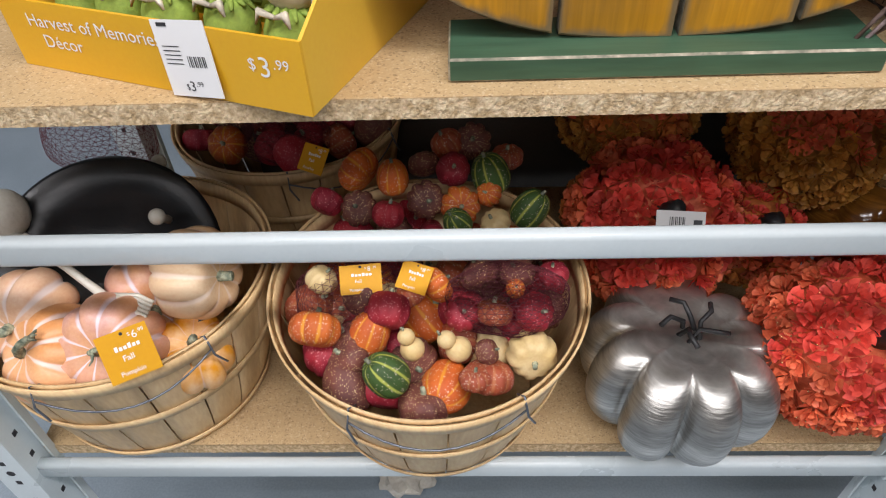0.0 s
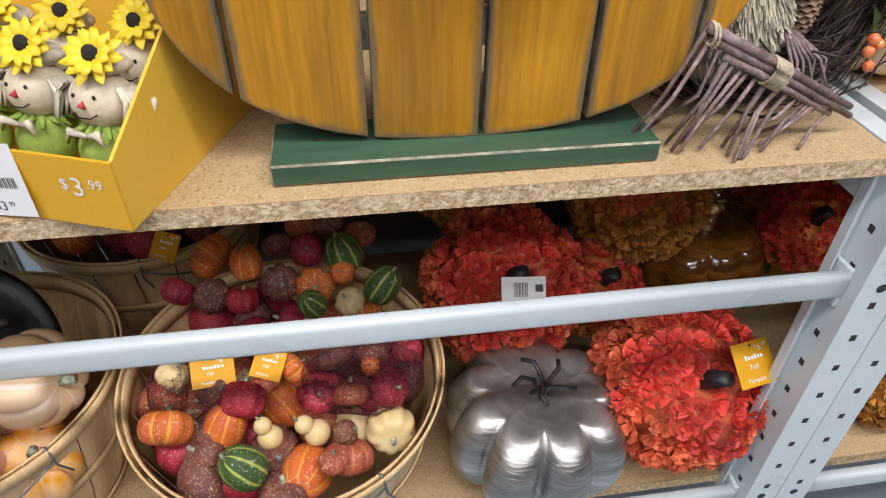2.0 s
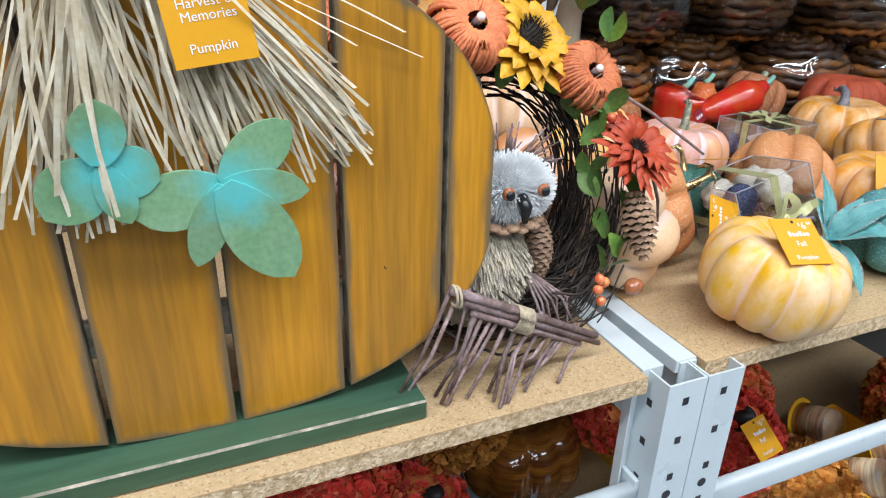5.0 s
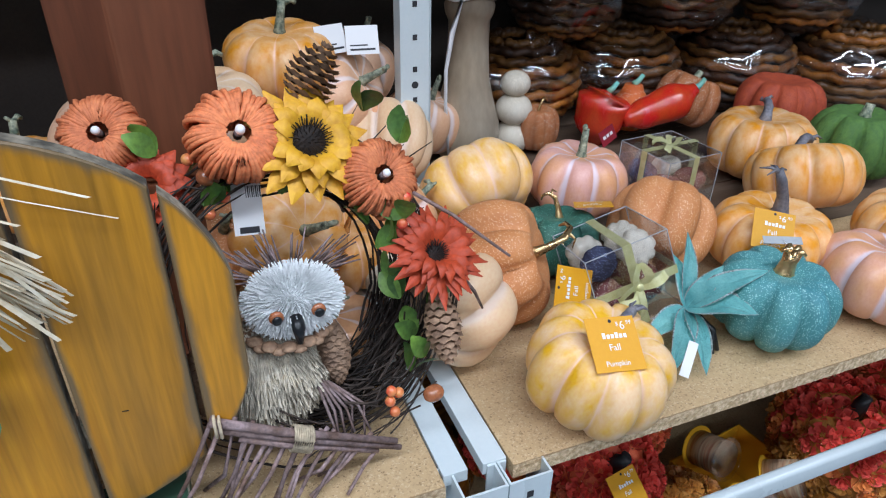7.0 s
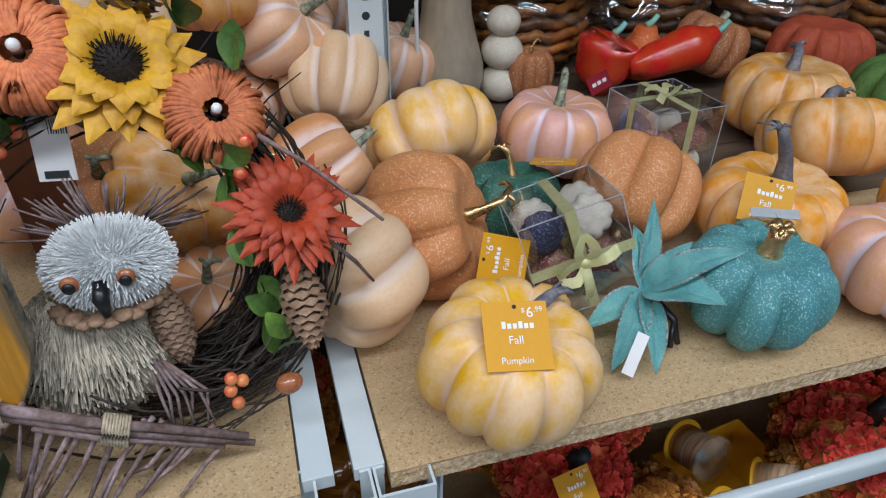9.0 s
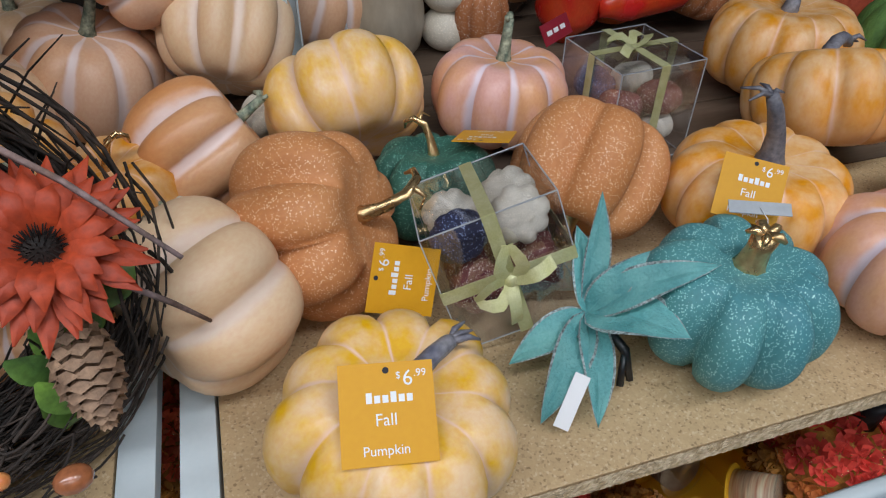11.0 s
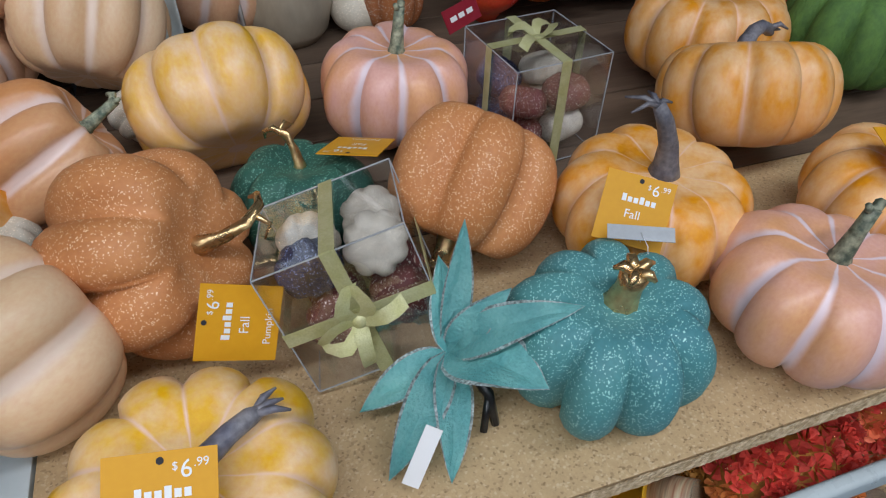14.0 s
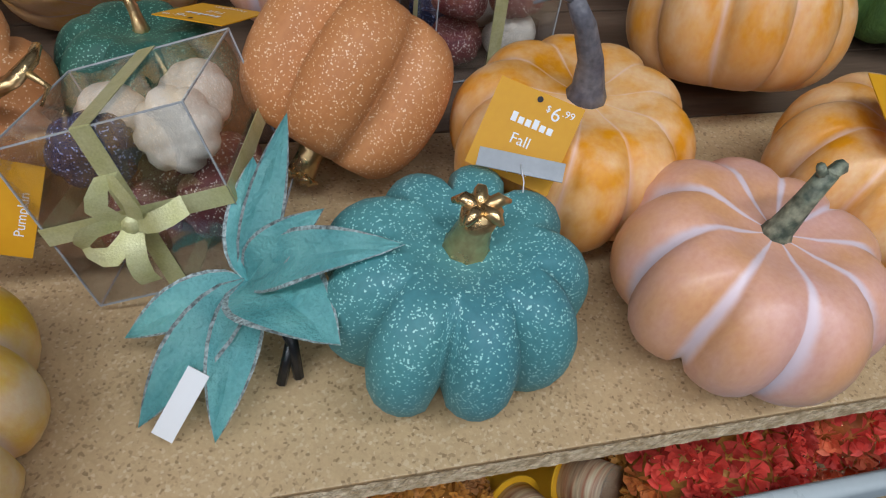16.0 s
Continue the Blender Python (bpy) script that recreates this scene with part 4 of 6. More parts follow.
flower_pumpkin((0.90, 0.53, 0.62), 0.11, 0.9, (20, 0, 0), (0, 1, 3, 3), warm, False, seed=13, count=70)
# white barcode label on the red flower pumpkin
lab = thing("barcode_label", pose(0.290, 0.180, 0.705, 50, 0, -6), "white barcode label tied to the flower pumpkin", "label")
part("card", boxbm(-0.031, 0.031, -0.017, 0.017, 0, 0.001), WHITE, lab, smooth=False)
part("barcode", lettering([(-0.014 + i * 0.0023, -0.014 + i * 0.0023 + (0.0008, 0.0014)[i % 2], -0.011, 0.009) for i in range(9)] + [(0.016, 0.027, -0.004, 0.006)], 0.0015), INK, lab, smooth=False)

# silver pumpkin
sp = thing("metal_pumpkin", pose(0.296, 0.088, 0.4325, -3, 0, -62), "brushed silver metal pumpkin with deep fat ribs", "pumpkin")
part("body", ribbed(0.140, 0.180, 9, 0.27, 0.26, 3, 0.60, 0, 28, 14), SILVER, sp)
bm = bmesh.new()
for k in range(5):
    a = k * 1.25
    tube(bm, [(0.01 * math.cos(a), 0.01 * math.sin(a), 0.125), (0.014 * math.cos(a + 0.5), 0.014 * math.sin(a + 0.5), 0.155), (0.012 * math.cos(a + 1.4), 0.012 * math.sin(a + 1.4), 0.178), (0.03 * math.cos(a + 1.6), 0.03 * math.sin(a + 1.6), 0.186), (0.045 * math.cos(a + 1.9), 0.045 * math.sin(a + 1.9), 0.182)], 0.0035, 6)
part("stem", bm, BLACKS, sp, "twisted black wire stem")

for c, R, h in (((0.690, 0.405, 0.545), 0.122, 0.19), ((0.775, 0.58, 0.55), 0.10, 0.19)):
    pumpkin(c, R, h, 10, AMBER, "gold", GOLD, "amber striped art-glass pumpkin on the lower shelf", (0, 0, 0), 0.10, 0.3, 9, group="glass pumpkins", category="glass pumpkin", name="glass_pumpkin")


def spool(c, tilt, label):
    ob = thing("ribbon_spool", pose(*c, *tilt), label, "ribbon spool", "ribbon spools")
    bm = bmesh.new()
    bmesh.ops.create_cone(bm, cap_ends=True, segments=28, radius1=0.034, radius2=0.034, depth=0.06)
    part("ribbon", bm, PLAID, ob)
    for z in (-0.032, 0.032):
        bm = bmesh.new()
        bmesh.ops.create_cone(bm, cap_ends=True, segments=28, radius1=0.042, radius2=0.042, depth=0.002, matrix=Matrix.Translation((0, 0, z)))
        p = part("flange", bm, CARD if z < 0 else FILM, ob, smooth=False)
    bm = bmesh.new()
    bmesh.ops.create_circle(bm, cap_ends=True, segments=14, radius=0.010, matrix=Matrix.Translation((0, 0, -0.0345)) @ Matrix.Rotation(math.pi, 4, "X"))
    part("core_hole", bm, DARK, ob, smooth=False)
    return ob


for c, tl in (((1.215, 0.20, 0.60), (70, 0, 10)), ((1.32, 0.12, 0.575), (60, 20, 30)), ((0.93, 0.35, 0.72), (70, 0, 0)), ((1.235, 0.10, 0.55), (60, 0, 20)), ((1.57, 0.045, 0.56), (60, 0, -10))):
    spool(c, tl, "plaid ribbon spool with yellow card flange")


def tray(c, size, yaw, label):
    ob = thing("card_tray", pose(*c, 0, 0, yaw), label, "tray", "card trays")
    w, d, h = size
    for nm, b in (("tray_floor", (-w / 2, w / 2, -d / 2, d / 2, 0, 0.003)), ("front_panel", (-w / 2, w / 2, -d / 2, -d / 2 + 0.003, 0.003, h)), ("back_panel", (-w / 2, w / 2, d / 2 - 0.003, d / 2, 0.003, h)), ("side_panel", (-w / 2, -w / 2 + 0.003, -d / 2 + 0.003, d / 2 - 0.003, 0.003, h)), ("side_panel", (w / 2 - 0.003, w / 2, -d / 2 + 0.003, d / 2 - 0.003, 0.003, h))):
        part(nm, boxbm(*b), CARD, ob, smooth=False)
    return ob


tray((1.28, 0.150, 0.4325), (0.20, 0.22, 0.12), 8, "yellow cardboard tray holding ribbon spools")
tray((0.99, 0.40, 0.4325), (0.16, 0.12, 0.22), 8, "yellow cardboard tray holding ribbon spools")
tray((1.57, 0.08, 0.4325), (0.14, 0.12, 0.09), 0, "yellow cardboard tray holding ribbon spools")

bm = bmesh.new()
bmesh.ops.create_icosphere(bm, subdivisions=3, radius=0.05, matrix=Matrix.Diagonal((1.2, 0.8, 0.45, 1)))
for v in bm.verts:
    v.co += v.co.normalized() * 0.02 * noise.noise(v.co * 45)
    v.co.z = max(v.co.z, -0.018)
tagged(part("crumpled_paper", bm, PAPER, None, smooth=False, m=pose(-0.12, 0.20, 0.019)), "crumpled off-white paper scrap on the floor", "paper")


# ---------- upper shelf, first bay ----------
sign = thing("wooden_sign", pose(0, 0, 0), "distressed ochre plank pumpkin sign on a green base", "sign")


def outline(x):
    q = max(0.0, 1 - min(1, abs(x - 0.175) / 0.252) ** 2.4) ** (1 / 2.4)
    return 1.203 - 0.183 * q, 1.203 + 0.198 * q


gaps = [-0.0765, -0.0205, 0.0895, 0.1895, 0.286, 0.3785, 0.4265]
for g0, g1 in zip(gaps, gaps[1:]):
    bm = bmesh.new()
    wear = bm.verts.layers.float.new("wear")
    x0, x1 = g0 + 0.0028, g1 - 0.0028
    N, K = 18, 44
    sheets = []
    for y in (0.054, 0.070):
        sheet = []
        for i in range(N + 1):
            x = x0 + (x1 - x0) * (0.5 - 0.5 * math.cos(math.pi * i / N))
            lo, hi = outline(x)
            col = []
            for k in range(K + 1):
                z = lo + (hi - lo) * (0.5 - 0.5 * math.cos(math.pi * k / K))
                edge = min(x - x0, x1 - x, z - lo, hi - z)
                v = bm.verts.new((x, y + (0.0016 if edge < 0.0005 and y < 0.06 else 0), z))
                v[wear] = math.exp(-edge / 0.007)
                col.append(v)
            sheet.append(col)
        sheets.append(sheet)
    front_sheet, back_sheet = sheets
    for i in range(N):
        for k in range(K):
            bm.faces.new((front_sheet[i][k], front_sheet[i + 1][k], front_sheet[i + 1][k + 1], front_sheet[i][k + 1]))
            bm.faces.new((back_sheet[i][k], back_sheet[i][k + 1], back_sheet[i + 1][k + 1], back_sheet[i + 1][k]))
    rims = [[(i, 0) for i in range(N + 1)], [(N, k) for k in range(K + 1)], [(i, K) for i in range(N, -1, -1)], [(0, k) for k in range(K, -1, -1)]]
    for rim in rims:
        for (a, b), (c, d) in zip(rim, rim[1:]):
            bm.faces.new((front_sheet[a][b], back_sheet[a][b], back_sheet[c][d], front_sheet[c][d])).material_index = 1
    bmesh.ops.recalc_face_normals(bm, faces=bm.faces)
    part("plank", bm, (OCHRE, WORN), sign, smooth=False)
bm = boxbm(0.0, 0.352, 0.022, 0.100, 1.0008, 1.0215)
bmesh.ops.bevel(bm, geom=list(bm.edges), offset=0.0018, segments=1, affect="EDGES", material=1)
part("base", bm, (GREENB, CHIP), sign, "dark green base with chipped edges", smooth=False)
for z in (1.10, 1.27):
    part("batten", boxbm(0.0, 0.35, 0.0705, 0.082, z, z + 0.03, bevel=0.001), CHIP, sign, smooth=False)
rnd = random.Random(21)
bm = bmesh.new()
for k in range(200):
    side = -1 if rnd.random() < 0.52 else 1
    u = rnd.random()
    x0 = 0.150 + side * 0.018 + rnd.gauss(0, 0.008)
    xe = rnd.gauss(0.108, 0.032) if side < 0 else 0.178 + 0.135 * u ** 1.1
    ze = (1.207 + 0.35 * abs(xe - 0.108) if side < 0 else 1.212 + 0.36 * abs(xe - 0.205)) + abs(rnd.gauss(0, 0.042))
    if rnd.random() < 0.07:
        xe, ze = xe + 0.05, ze + 0.06
    w = rnd.uniform(0.0007, 0.0019)
    y0 = 0.050 - rnd.random() * 0.018 - (0.016 if rnd.random() < 0.10 else 0)
    wob = rnd.gauss(0, 0.007)
    pts = [(x0 + (xe - x0) * f ** 0.9 + wob * math.sin(3.1 * f), y0 - 0.004 * math.sin(f * 2.8), 1.412 + (ze - 1.412) * f) for f in (0, 0.25, 0.5, 0.75, 1)]
    rows = [[bm.verts.new((p[0] + q * w, p[1] + q * w * math.cos(k) * 0.6, p[2])) for q in (-1, 1)] for p in pts]
    for a, b in zip(rows, rows[1:]):
        bm.faces.new((a[0], a[1], b[1], b[0]))
tube(bm, [(0.11, 0.03, 1.405), (0.15, 0.018, 1.413), (0.20, 0.03, 1.405)], 0.013, 8)
tagged(part("raffia_bow", bm, RAFFIA, sign, "frayed tan raffia tuft"), kind="stuff")


def leaf_shape(bm, base, tip, width, mi=0, y=0.0, thick=0.003, bulge=0.5):
    b, t = Vector(base), Vector(tip)
    d = t - b
    s = Vector((-d[1], d[0])).normalized()
    N = 10
    rim = []
    for i in range(N + 1):
        f = i / N
        w = width * math.sin(math.pi * min(1, f ** bulge * 0.96 + 0.04)) ** 0.6
        rim.append((f, w))
    front = [bm.verts.new((b[0] + d[0] * f + s[0] * w, y, b[1] + d[1] * f + s[1] * w)) for f, w in rim] + [bm.verts.new((b[0] + d[0] * f - s[0] * w, y, b[1] + d[1] * f - s[1] * w)) for f, w in rim[::-1]]
    back = [bm.verts.new(v.co + Vector((0, thick, 0))) for v in front]
    for fs in (front, back[::-1]):
        f = bm.faces.new(fs)
        f.material_index = mi
    n = len(front)
    for k in range(n):
        f = bm.faces.new((front[k], back[k], back[(k + 1) % n], front[(k + 1) % n]))
        f.material_index = mi


def leaf_paint(name, cx, cz):
    """Green craft paint with a teal wash brushed out from the middle of the sprig."""
    m = mat(name, (0.15, 0.30, 0.14), 0.55, 0, 0.12, 22, 0.15, (0.20, 0.34, 0.19))
    nt, L = m.node_tree, m.node_tree.links
    b = nt.nodes["Principled BSDF"]
    last = b.inputs["Base Color"].links[0].from_socket
    tc, ds, ns, ma, mr, mx = (nt.nodes.new("ShaderNode" + k) for k in ("TexCoord", "VectorMath", "TexNoise", "Math", "MapRange", "Mix"))
    ds.operation, mx.data_type, ma.operation = "DISTANCE", "RGBA", "MULTIPLY_ADD"
    ds.inputs[1].default_value = (cx, 0.028, cz)
    ns.inputs["Scale"].default_value, ns.inputs["Detail"].default_value = 60, 5
    ma.inputs[1].default_value = 0.035
    mr.inputs[1].default_value, mr.inputs[2].default_value = 0.028, 0.052
    mr.inputs[3].default_value, mr.inputs[4].default_value = 0.85, 0.0
    mx.inputs[7].default_value = (0.10, 0.50, 0.50, 1)
    L.new(tc.outputs["Object"], ds.inputs[0])
    L.new(tc.outputs["Object"], ns.inputs["Vector"])
    L.new(ns.outputs["Fac"], ma.inputs[0])
    L.new(ds.outputs["Value"], ma.inputs[2])
    L.new(ma.outputs[0], mr.inputs[0])
    L.new(mr.outputs[0], mx.inputs[0])
    L.new(last, mx.inputs[6])
    L.new(mx.outputs[2], b.inputs["Base Color"])
    return m


for cx, cz, tips in ((0.197, 1.247, ((0.138, 1.228, 0.021), (0.247, 1.287, 0.018), (0.257, 1.236, 0.0135), (0.173, 1.188, 0.0135), (0.241, 1.169, 0.024))), (0.124, 1.268, ((0.086, 1.234, 0.021), (0.158, 1.254, 0.018), (0.136, 1.226, 0.012), (0.128, 1.310, 0.017)))):
    paint = leaf_paint("leaf_green_with_teal_wash", cx + 0.006, cz - 0.004)
    for k, (tx, tz, w) in enumerate(tips):
        bm = bmesh.new()
        leaf_shape(bm, (cx, cz), (tx, tz), w, 0, 0.026 - 0.0012 * k, 0.0032, 1.1)
        bmesh.ops.recalc_face_normals(bm, faces=bm.faces)
        part("leaf", bm, paint, sign, "cut-out green leaf with teal wash", smooth=False)
bm = bmesh.new()
box(bm, -0.026, 0.026, -0.027, 0.027, -0.001, 0)
st = part("price_tag", bm, TAGY, sign, "ochre paper tag with white print", smooth=False, m=pose(0.200, 0.020, 1.356, 82, -8, -5))
part("lettering", lettering([("Harvest of", 0.0085, -0.017, 0.008), ("Memories", 0.0085, -0.016, 0.0), ("Pumpkin", 0.0085, -0.015, -0.019)]), WHITE, st, smooth=False)

# yellow counter display box of scarecrow dolls
dbox = thing("display_box", pose(-0.105, -0.027, 1.0006, 0, 0, -20.4), "yellow cardboard counter display box of scarecrow dolls", "display box")
part("front_panel", boxbm(-0.30, 0, 0, 0.003, 0, 0.062), CARD, dbox, smooth=False)
bm = bmesh.new()
prof = [(0.003, 0), (0.24, 0), (0.24, 0.14), (0.12, 0.135), (0.003, 0.062)]
for x in (-0.003, 0.0):
    bm.faces.new([bm.verts.new((x, y, z)) for y, z in prof])
bm.verts.ensure_lookup_table()
for k in range(5):
    bm.faces.new((bm.verts[k], bm.verts[(k + 1) % 5], bm.verts[5 + (k + 1) % 5], bm.verts[5 + k]))
bmesh.ops.recalc_face_normals(bm, faces=bm.faces)
sd = part("side_panel", bm, CARDIN, dbox, smooth=False)
link("side_panel", sd.data, dbox, "", pose(-0.297, 0, 0))
part("back_panel", boxbm(-0.297, -0.003, 0.237, 0.24, 0.003, 0.2), CARDIN, dbox, smooth=False)
part("box_floor", boxbm(-0.297, -0.003, 0.003, 0.237, 0, 0.003), CARDIN, dbox, smooth=False)
part("lettering", lettering([("Harvest of Memories", 0.0165, -0.272, 0.040), ("Décor", 0.0165, -0.262, 0.022), ("$", 0.014, -0.050, 0.034), ("3", 0.024, -0.041, 0.029), (".99", 0.012, -0.027, 0.037)]), WHITE, dbox, "white printed words", smooth=False, m=pose(0, -0.0004, 0, 90, 0, 0))
lb = part("price_label", boxbm(-0.026, 0.026, -0.031, 0.031, 0, 0.0008), WHITE, dbox, "white shelf price label with barcode", smooth=False, m=pose(-0.106, -0.0025, 0.034, 84, -6, 0))
part("barcode", lettering([(0.001 + i * 0.0021, 0.001 + i * 0.0021 + (0.0008, 0.0013)[i % 2], -0.006, 0.003) for i in range(9)] + [(-0.021, -0.004, 0.010 - 0.0035 * i, 0.0108 - 0.0035 * i) for i in range(5)] + [(-0.02, -0.01, 0.026, 0.029), ("$", 0.007, -0.009, -0.025), ("3", 0.012, -0.005, -0.026), (".99", 0.006, 0.002, -0.022)], 0.0012), INK, lb, smooth=False)


def flower_disc(bm, c, nrm, n, r0, r1, w, mi, cup=0.25, layers=2, seed=0):
    rnd = random.Random(seed)
    q = Vector(nrm).normalized().to_track_quat("Z", "Y").to_matrix().to_4x4()
    base = Matrix.Translation(c) @ q
    for ly in range(layers):
        for k in range(n):
            a = math.tau * (k + 0.5 * ly) / n + rnd.uniform(-0.12, 0.12)
            R1 = r1 * (1 - 0.18 * ly) * rnd.uniform(0.88, 1.08)
            up = cup * rnd.uniform(0.4, 1.4) + 0.25 * ly
            rows = []
            for i, f in enumerate((0, 0.35, 0.7, 1.0)):
                r = r0 + (R1 - r0) * f
                ww = w * (0.55, 1.0, 0.85, 0.08)[i]
                z = r1 * up * (f - 0.75 * f * f) + 0.003 * ly
                rows.append([bm.verts.new(base @ Vector((r * math.cos(a) - s * ww * math.sin(a), r * math.sin(a) + s * ww * math.cos(a), z - (0.0 if s else -0.0022) + rnd.uniform(-0.0006, 0.0006)))) for s in (-1, 0, 1)])
            for p, g in zip(rows, rows[1:]):
                for j in range(2):
                    f = bm.faces.new((p[j], p[j + 1], g[j + 1], g[j]))
                    f.material_index = mi
    return base


def doll(x, y, lean, seed):
    rnd = random.Random(seed)
    bm = bmesh.new()
    ball(bm, (0, 0, 0.035), 0.024, (1.05, 0.9, 1.2), 14, 9, 1)
    ball(bm, (0, 0, 0.077), 0.0245, (1.05, 0.95, 0.95), 20, 14, 0)
    for a in range(14):
        t = math.tau * a / 14
        tube(bm, [(0.014 * math.cos(t), 0.014 * math.sin(t), 0.056), (0.026 * math.cos(t), 0.024 * math.sin(t), 0.050 + 0.004 * (a % 2))], [0.004, 0.0015], 4, 1)
    for s in (-1, 1):
        for k in range(7):
            tube(bm, [(s * 0.022, -0.002 + 0.003 * (k - 3), 0.09), (s * (0.03 + 0.002 * k), 0.003 * (k - 3) - 0.004, 0.08), (s * (0.030 + 0.0015 * k), 0.004 * (k - 3) - 0.006, 0.062)], [0.002, 0.0028, 0.001], 4, 2)
        tube(bm, [(0, -0.024, 0.052), (s * 0.012, -0.028, 0.056), (s * 0.016, -0.027, 0.046)], [0.002, 0.004, 0.001], 5, 2)
        ball(bm, (s * 0.009, -0.0215, 0.083), 0.0018, (1, 0.5, 1), 6, 5, 4)
    tube(bm, [(-0.010, -0.0215, 0.070), (-0.005, -0.0235, 0.0665), (0.005, -0.0235, 0.0665), (0.010, -0.0215, 0.070)], 0.0006, 4, 4)
    tube(bm, [(0, -0.0225, 0.080), (0, -0.0255, 0.075)], [0.0006, 0.0034], 4, 5)
    ball(bm, (0, 0.004, 0.105), 0.02, (1.2, 1.1, 0.5), 12, 7, 2)
    flower_disc(bm, (0.006, -0.012, 0.113), (0.1, -0.9, 0.55), 11, 0.006, 0.024, 0.0048, 3, 0.2, 2, seed)
    ball(bm, (0.006, -0.0145, 0.1145), 0.0075, (1, 0.6, 1), 10, 7, 4)
    me = mesh("scarecrow_doll", bm, CREAMD, LIME, STRAW, BRIGHTY, SEED, BLUSH)
    ob = link("scarecrow_doll", me, None, "", dbox.matrix_world @ pose(x, y, 0.004, lean, 0, rnd.uniform(-15, 15)))
    return tagged(ob, "cloth scarecrow doll with yellow sunflower in a display box", "doll", "scarecrow dolls")


for k, (dx, dy) in enumerate(((-0.042, 0.045), (-0.105, 0.05), (-0.165, 0.045), (-0.225, 0.05), (-0.265, 0.045), (-0.05, 0.115), (-0.12, 0.12), (-0.19, 0.12), (-0.255, 0.12))):
    doll(dx, dy, -14, 40 + k)


# owl of bristles and cones on a twig stand
owl = thing("owl_ornament", pose(0.455, 0.122, 1.0), "straw and white bristle owl ornament on a twig perch", "ornament")
rnd = random.Random(9)


def bristles(center, R, squash, count, length, w, down, seed, cone=0.0):
    rnd = random.Random(seed)
    bm = bmesh.new()
    c = Vector(center)
    for k in range(count):
        z = 1 - 2 * (k + 0.5) / count
        a = k * 2.39996
        s = math.sqrt(1 - z * z)
        n = Vector((s * math.cos(a), s * math.sin(a), z))
        p = Vector((n.x * R * squash[0], n.y * R * squash[1], n.z * R * squash[2]))
        d = (n * (1 - down) + Vector((0, 0, -1)) * down + Vector((rnd.gauss(0, 0.12), rnd.gauss(0, 0.12), rnd.gauss(0, 0.12)))).normalized()
        t = d.cross(Vector((rnd.uniform(-1, 1), rnd.uniform(-1, 1), 0.3))).normalized() * w
        q = c + p - d * length * 0.25
        e = c + p + d * length * rnd.uniform(0.7, 1.1) + n * w * 1.5
        vs = [bm.verts.new(v) for v in (q - t, q + t, e + t * 0.8, e - t * 0.8)]
        bm.faces.new(vs)
        u = d.cross(t).normalized() * w * 0.8
        vs = [bm.verts.new(v) for v in (q - u, q + u, e + u * 0.7, e - u * 0.7)]
        bm.faces.new(vs)
    ball(bm, center, R * 0.96, squash, 16, 10)
    return bm


part("body", bristles((-0.014, 0, 0.103), 0.054, (1.08, 0.8, 1.0), 2200, 0.015, 0.0014, 0.72, 3), STRAW, owl, "overlapping pale straw bristles", smooth=False)
part("head", bristles((0.020, -0.006, 0.182), 0.0315, (1.18, 0.8, 0.80), 2400, 0.012, 0.0008, 0.05, 4), FUR, owl, "fluffy white bristle head", smooth=False)
for s in (-1, 1):
    bm = bmesh.new()
    ball(bm, (0.018 + s * 0.019, -0.0430, 0.190), 0.0068, (1, 0.6, 1), 14, 9, 0)
    ball(bm, (0.018 + s * 0.019, -0.0472, 0.1895), 0.0047, (1, 0.5, 1), 12, 8, 1)
    part("eye", bm, (ACORN, BLACKP), owl, "brown glass eye")
part("beak", tube(bmesh.new(), [(0.017, -0.036, 0.183), (0.017, -0.047, 0.176), (0.017, -0.046, 0.160)], [0.006, 0.0062, 0.003], 9), BLACKP, owl, "dark beak")
bm = bmesh.new()
for k in range(26):
    a = math.tau * k / 26
    ball(bm, (0.012 + 0.038 * math.cos(a), -0.004 + 0.036 * math.sin(a), 0.150 + 0.003 * (k % 2)), 0.0085, (1, 1, 0.45), 8, 5)
tagged(part("collar", bm, CONE, owl, "brown scale collar"), kind="stuff")


def cone_bm(c0, c1, R, rows=11, per=9):
    """Pine cone of overlapping scales."""
    bm = bmesh.new()
    a, b = Vector(c0), Vector(c1)
    q = (b - a).to_track_quat("Z", "Y").to_matrix().to_4x4()
    m = Matrix.Translation(a) @ q
    L = (b - a).length
    for i in range(rows):
        f = i / (rows - 1)
        r = R * math.sin(math.pi * (0.14 + 0.8 * f)) ** 0.8
        for k in range(per):
            t = math.tau * (k + 0.5 * (i % 2)) / per
            ctr = Vector((r * math.cos(t), r * math.sin(t), f * L))
            o, s, u = Vector((math.cos(t), math.sin(t), 0)), Vector((-math.sin(t), math.cos(t), 0)), Vector((0, 0, 1))
            w, h = r * 0.42 + 0.0012, L / rows * 0.95
            pts = [ctr - o * r * 0.7 - u * h * 0.4, ctr + s * w, ctr + o * r * 0.22 + u * h * 0.55, ctr - s * w, ctr - o * 0.1 * r - u * h * 0.5]
            v = [bm.verts.new(m @ p) for p in pts]
            bm.faces.new((v[0], v[1], v[2]))
            bm.faces.new((v[0], v[2], v[3]))
            bm.faces.new((v[4], v[2], v[1]))
            bm.faces.new((v[4], v[3], v[2]))
    return bm


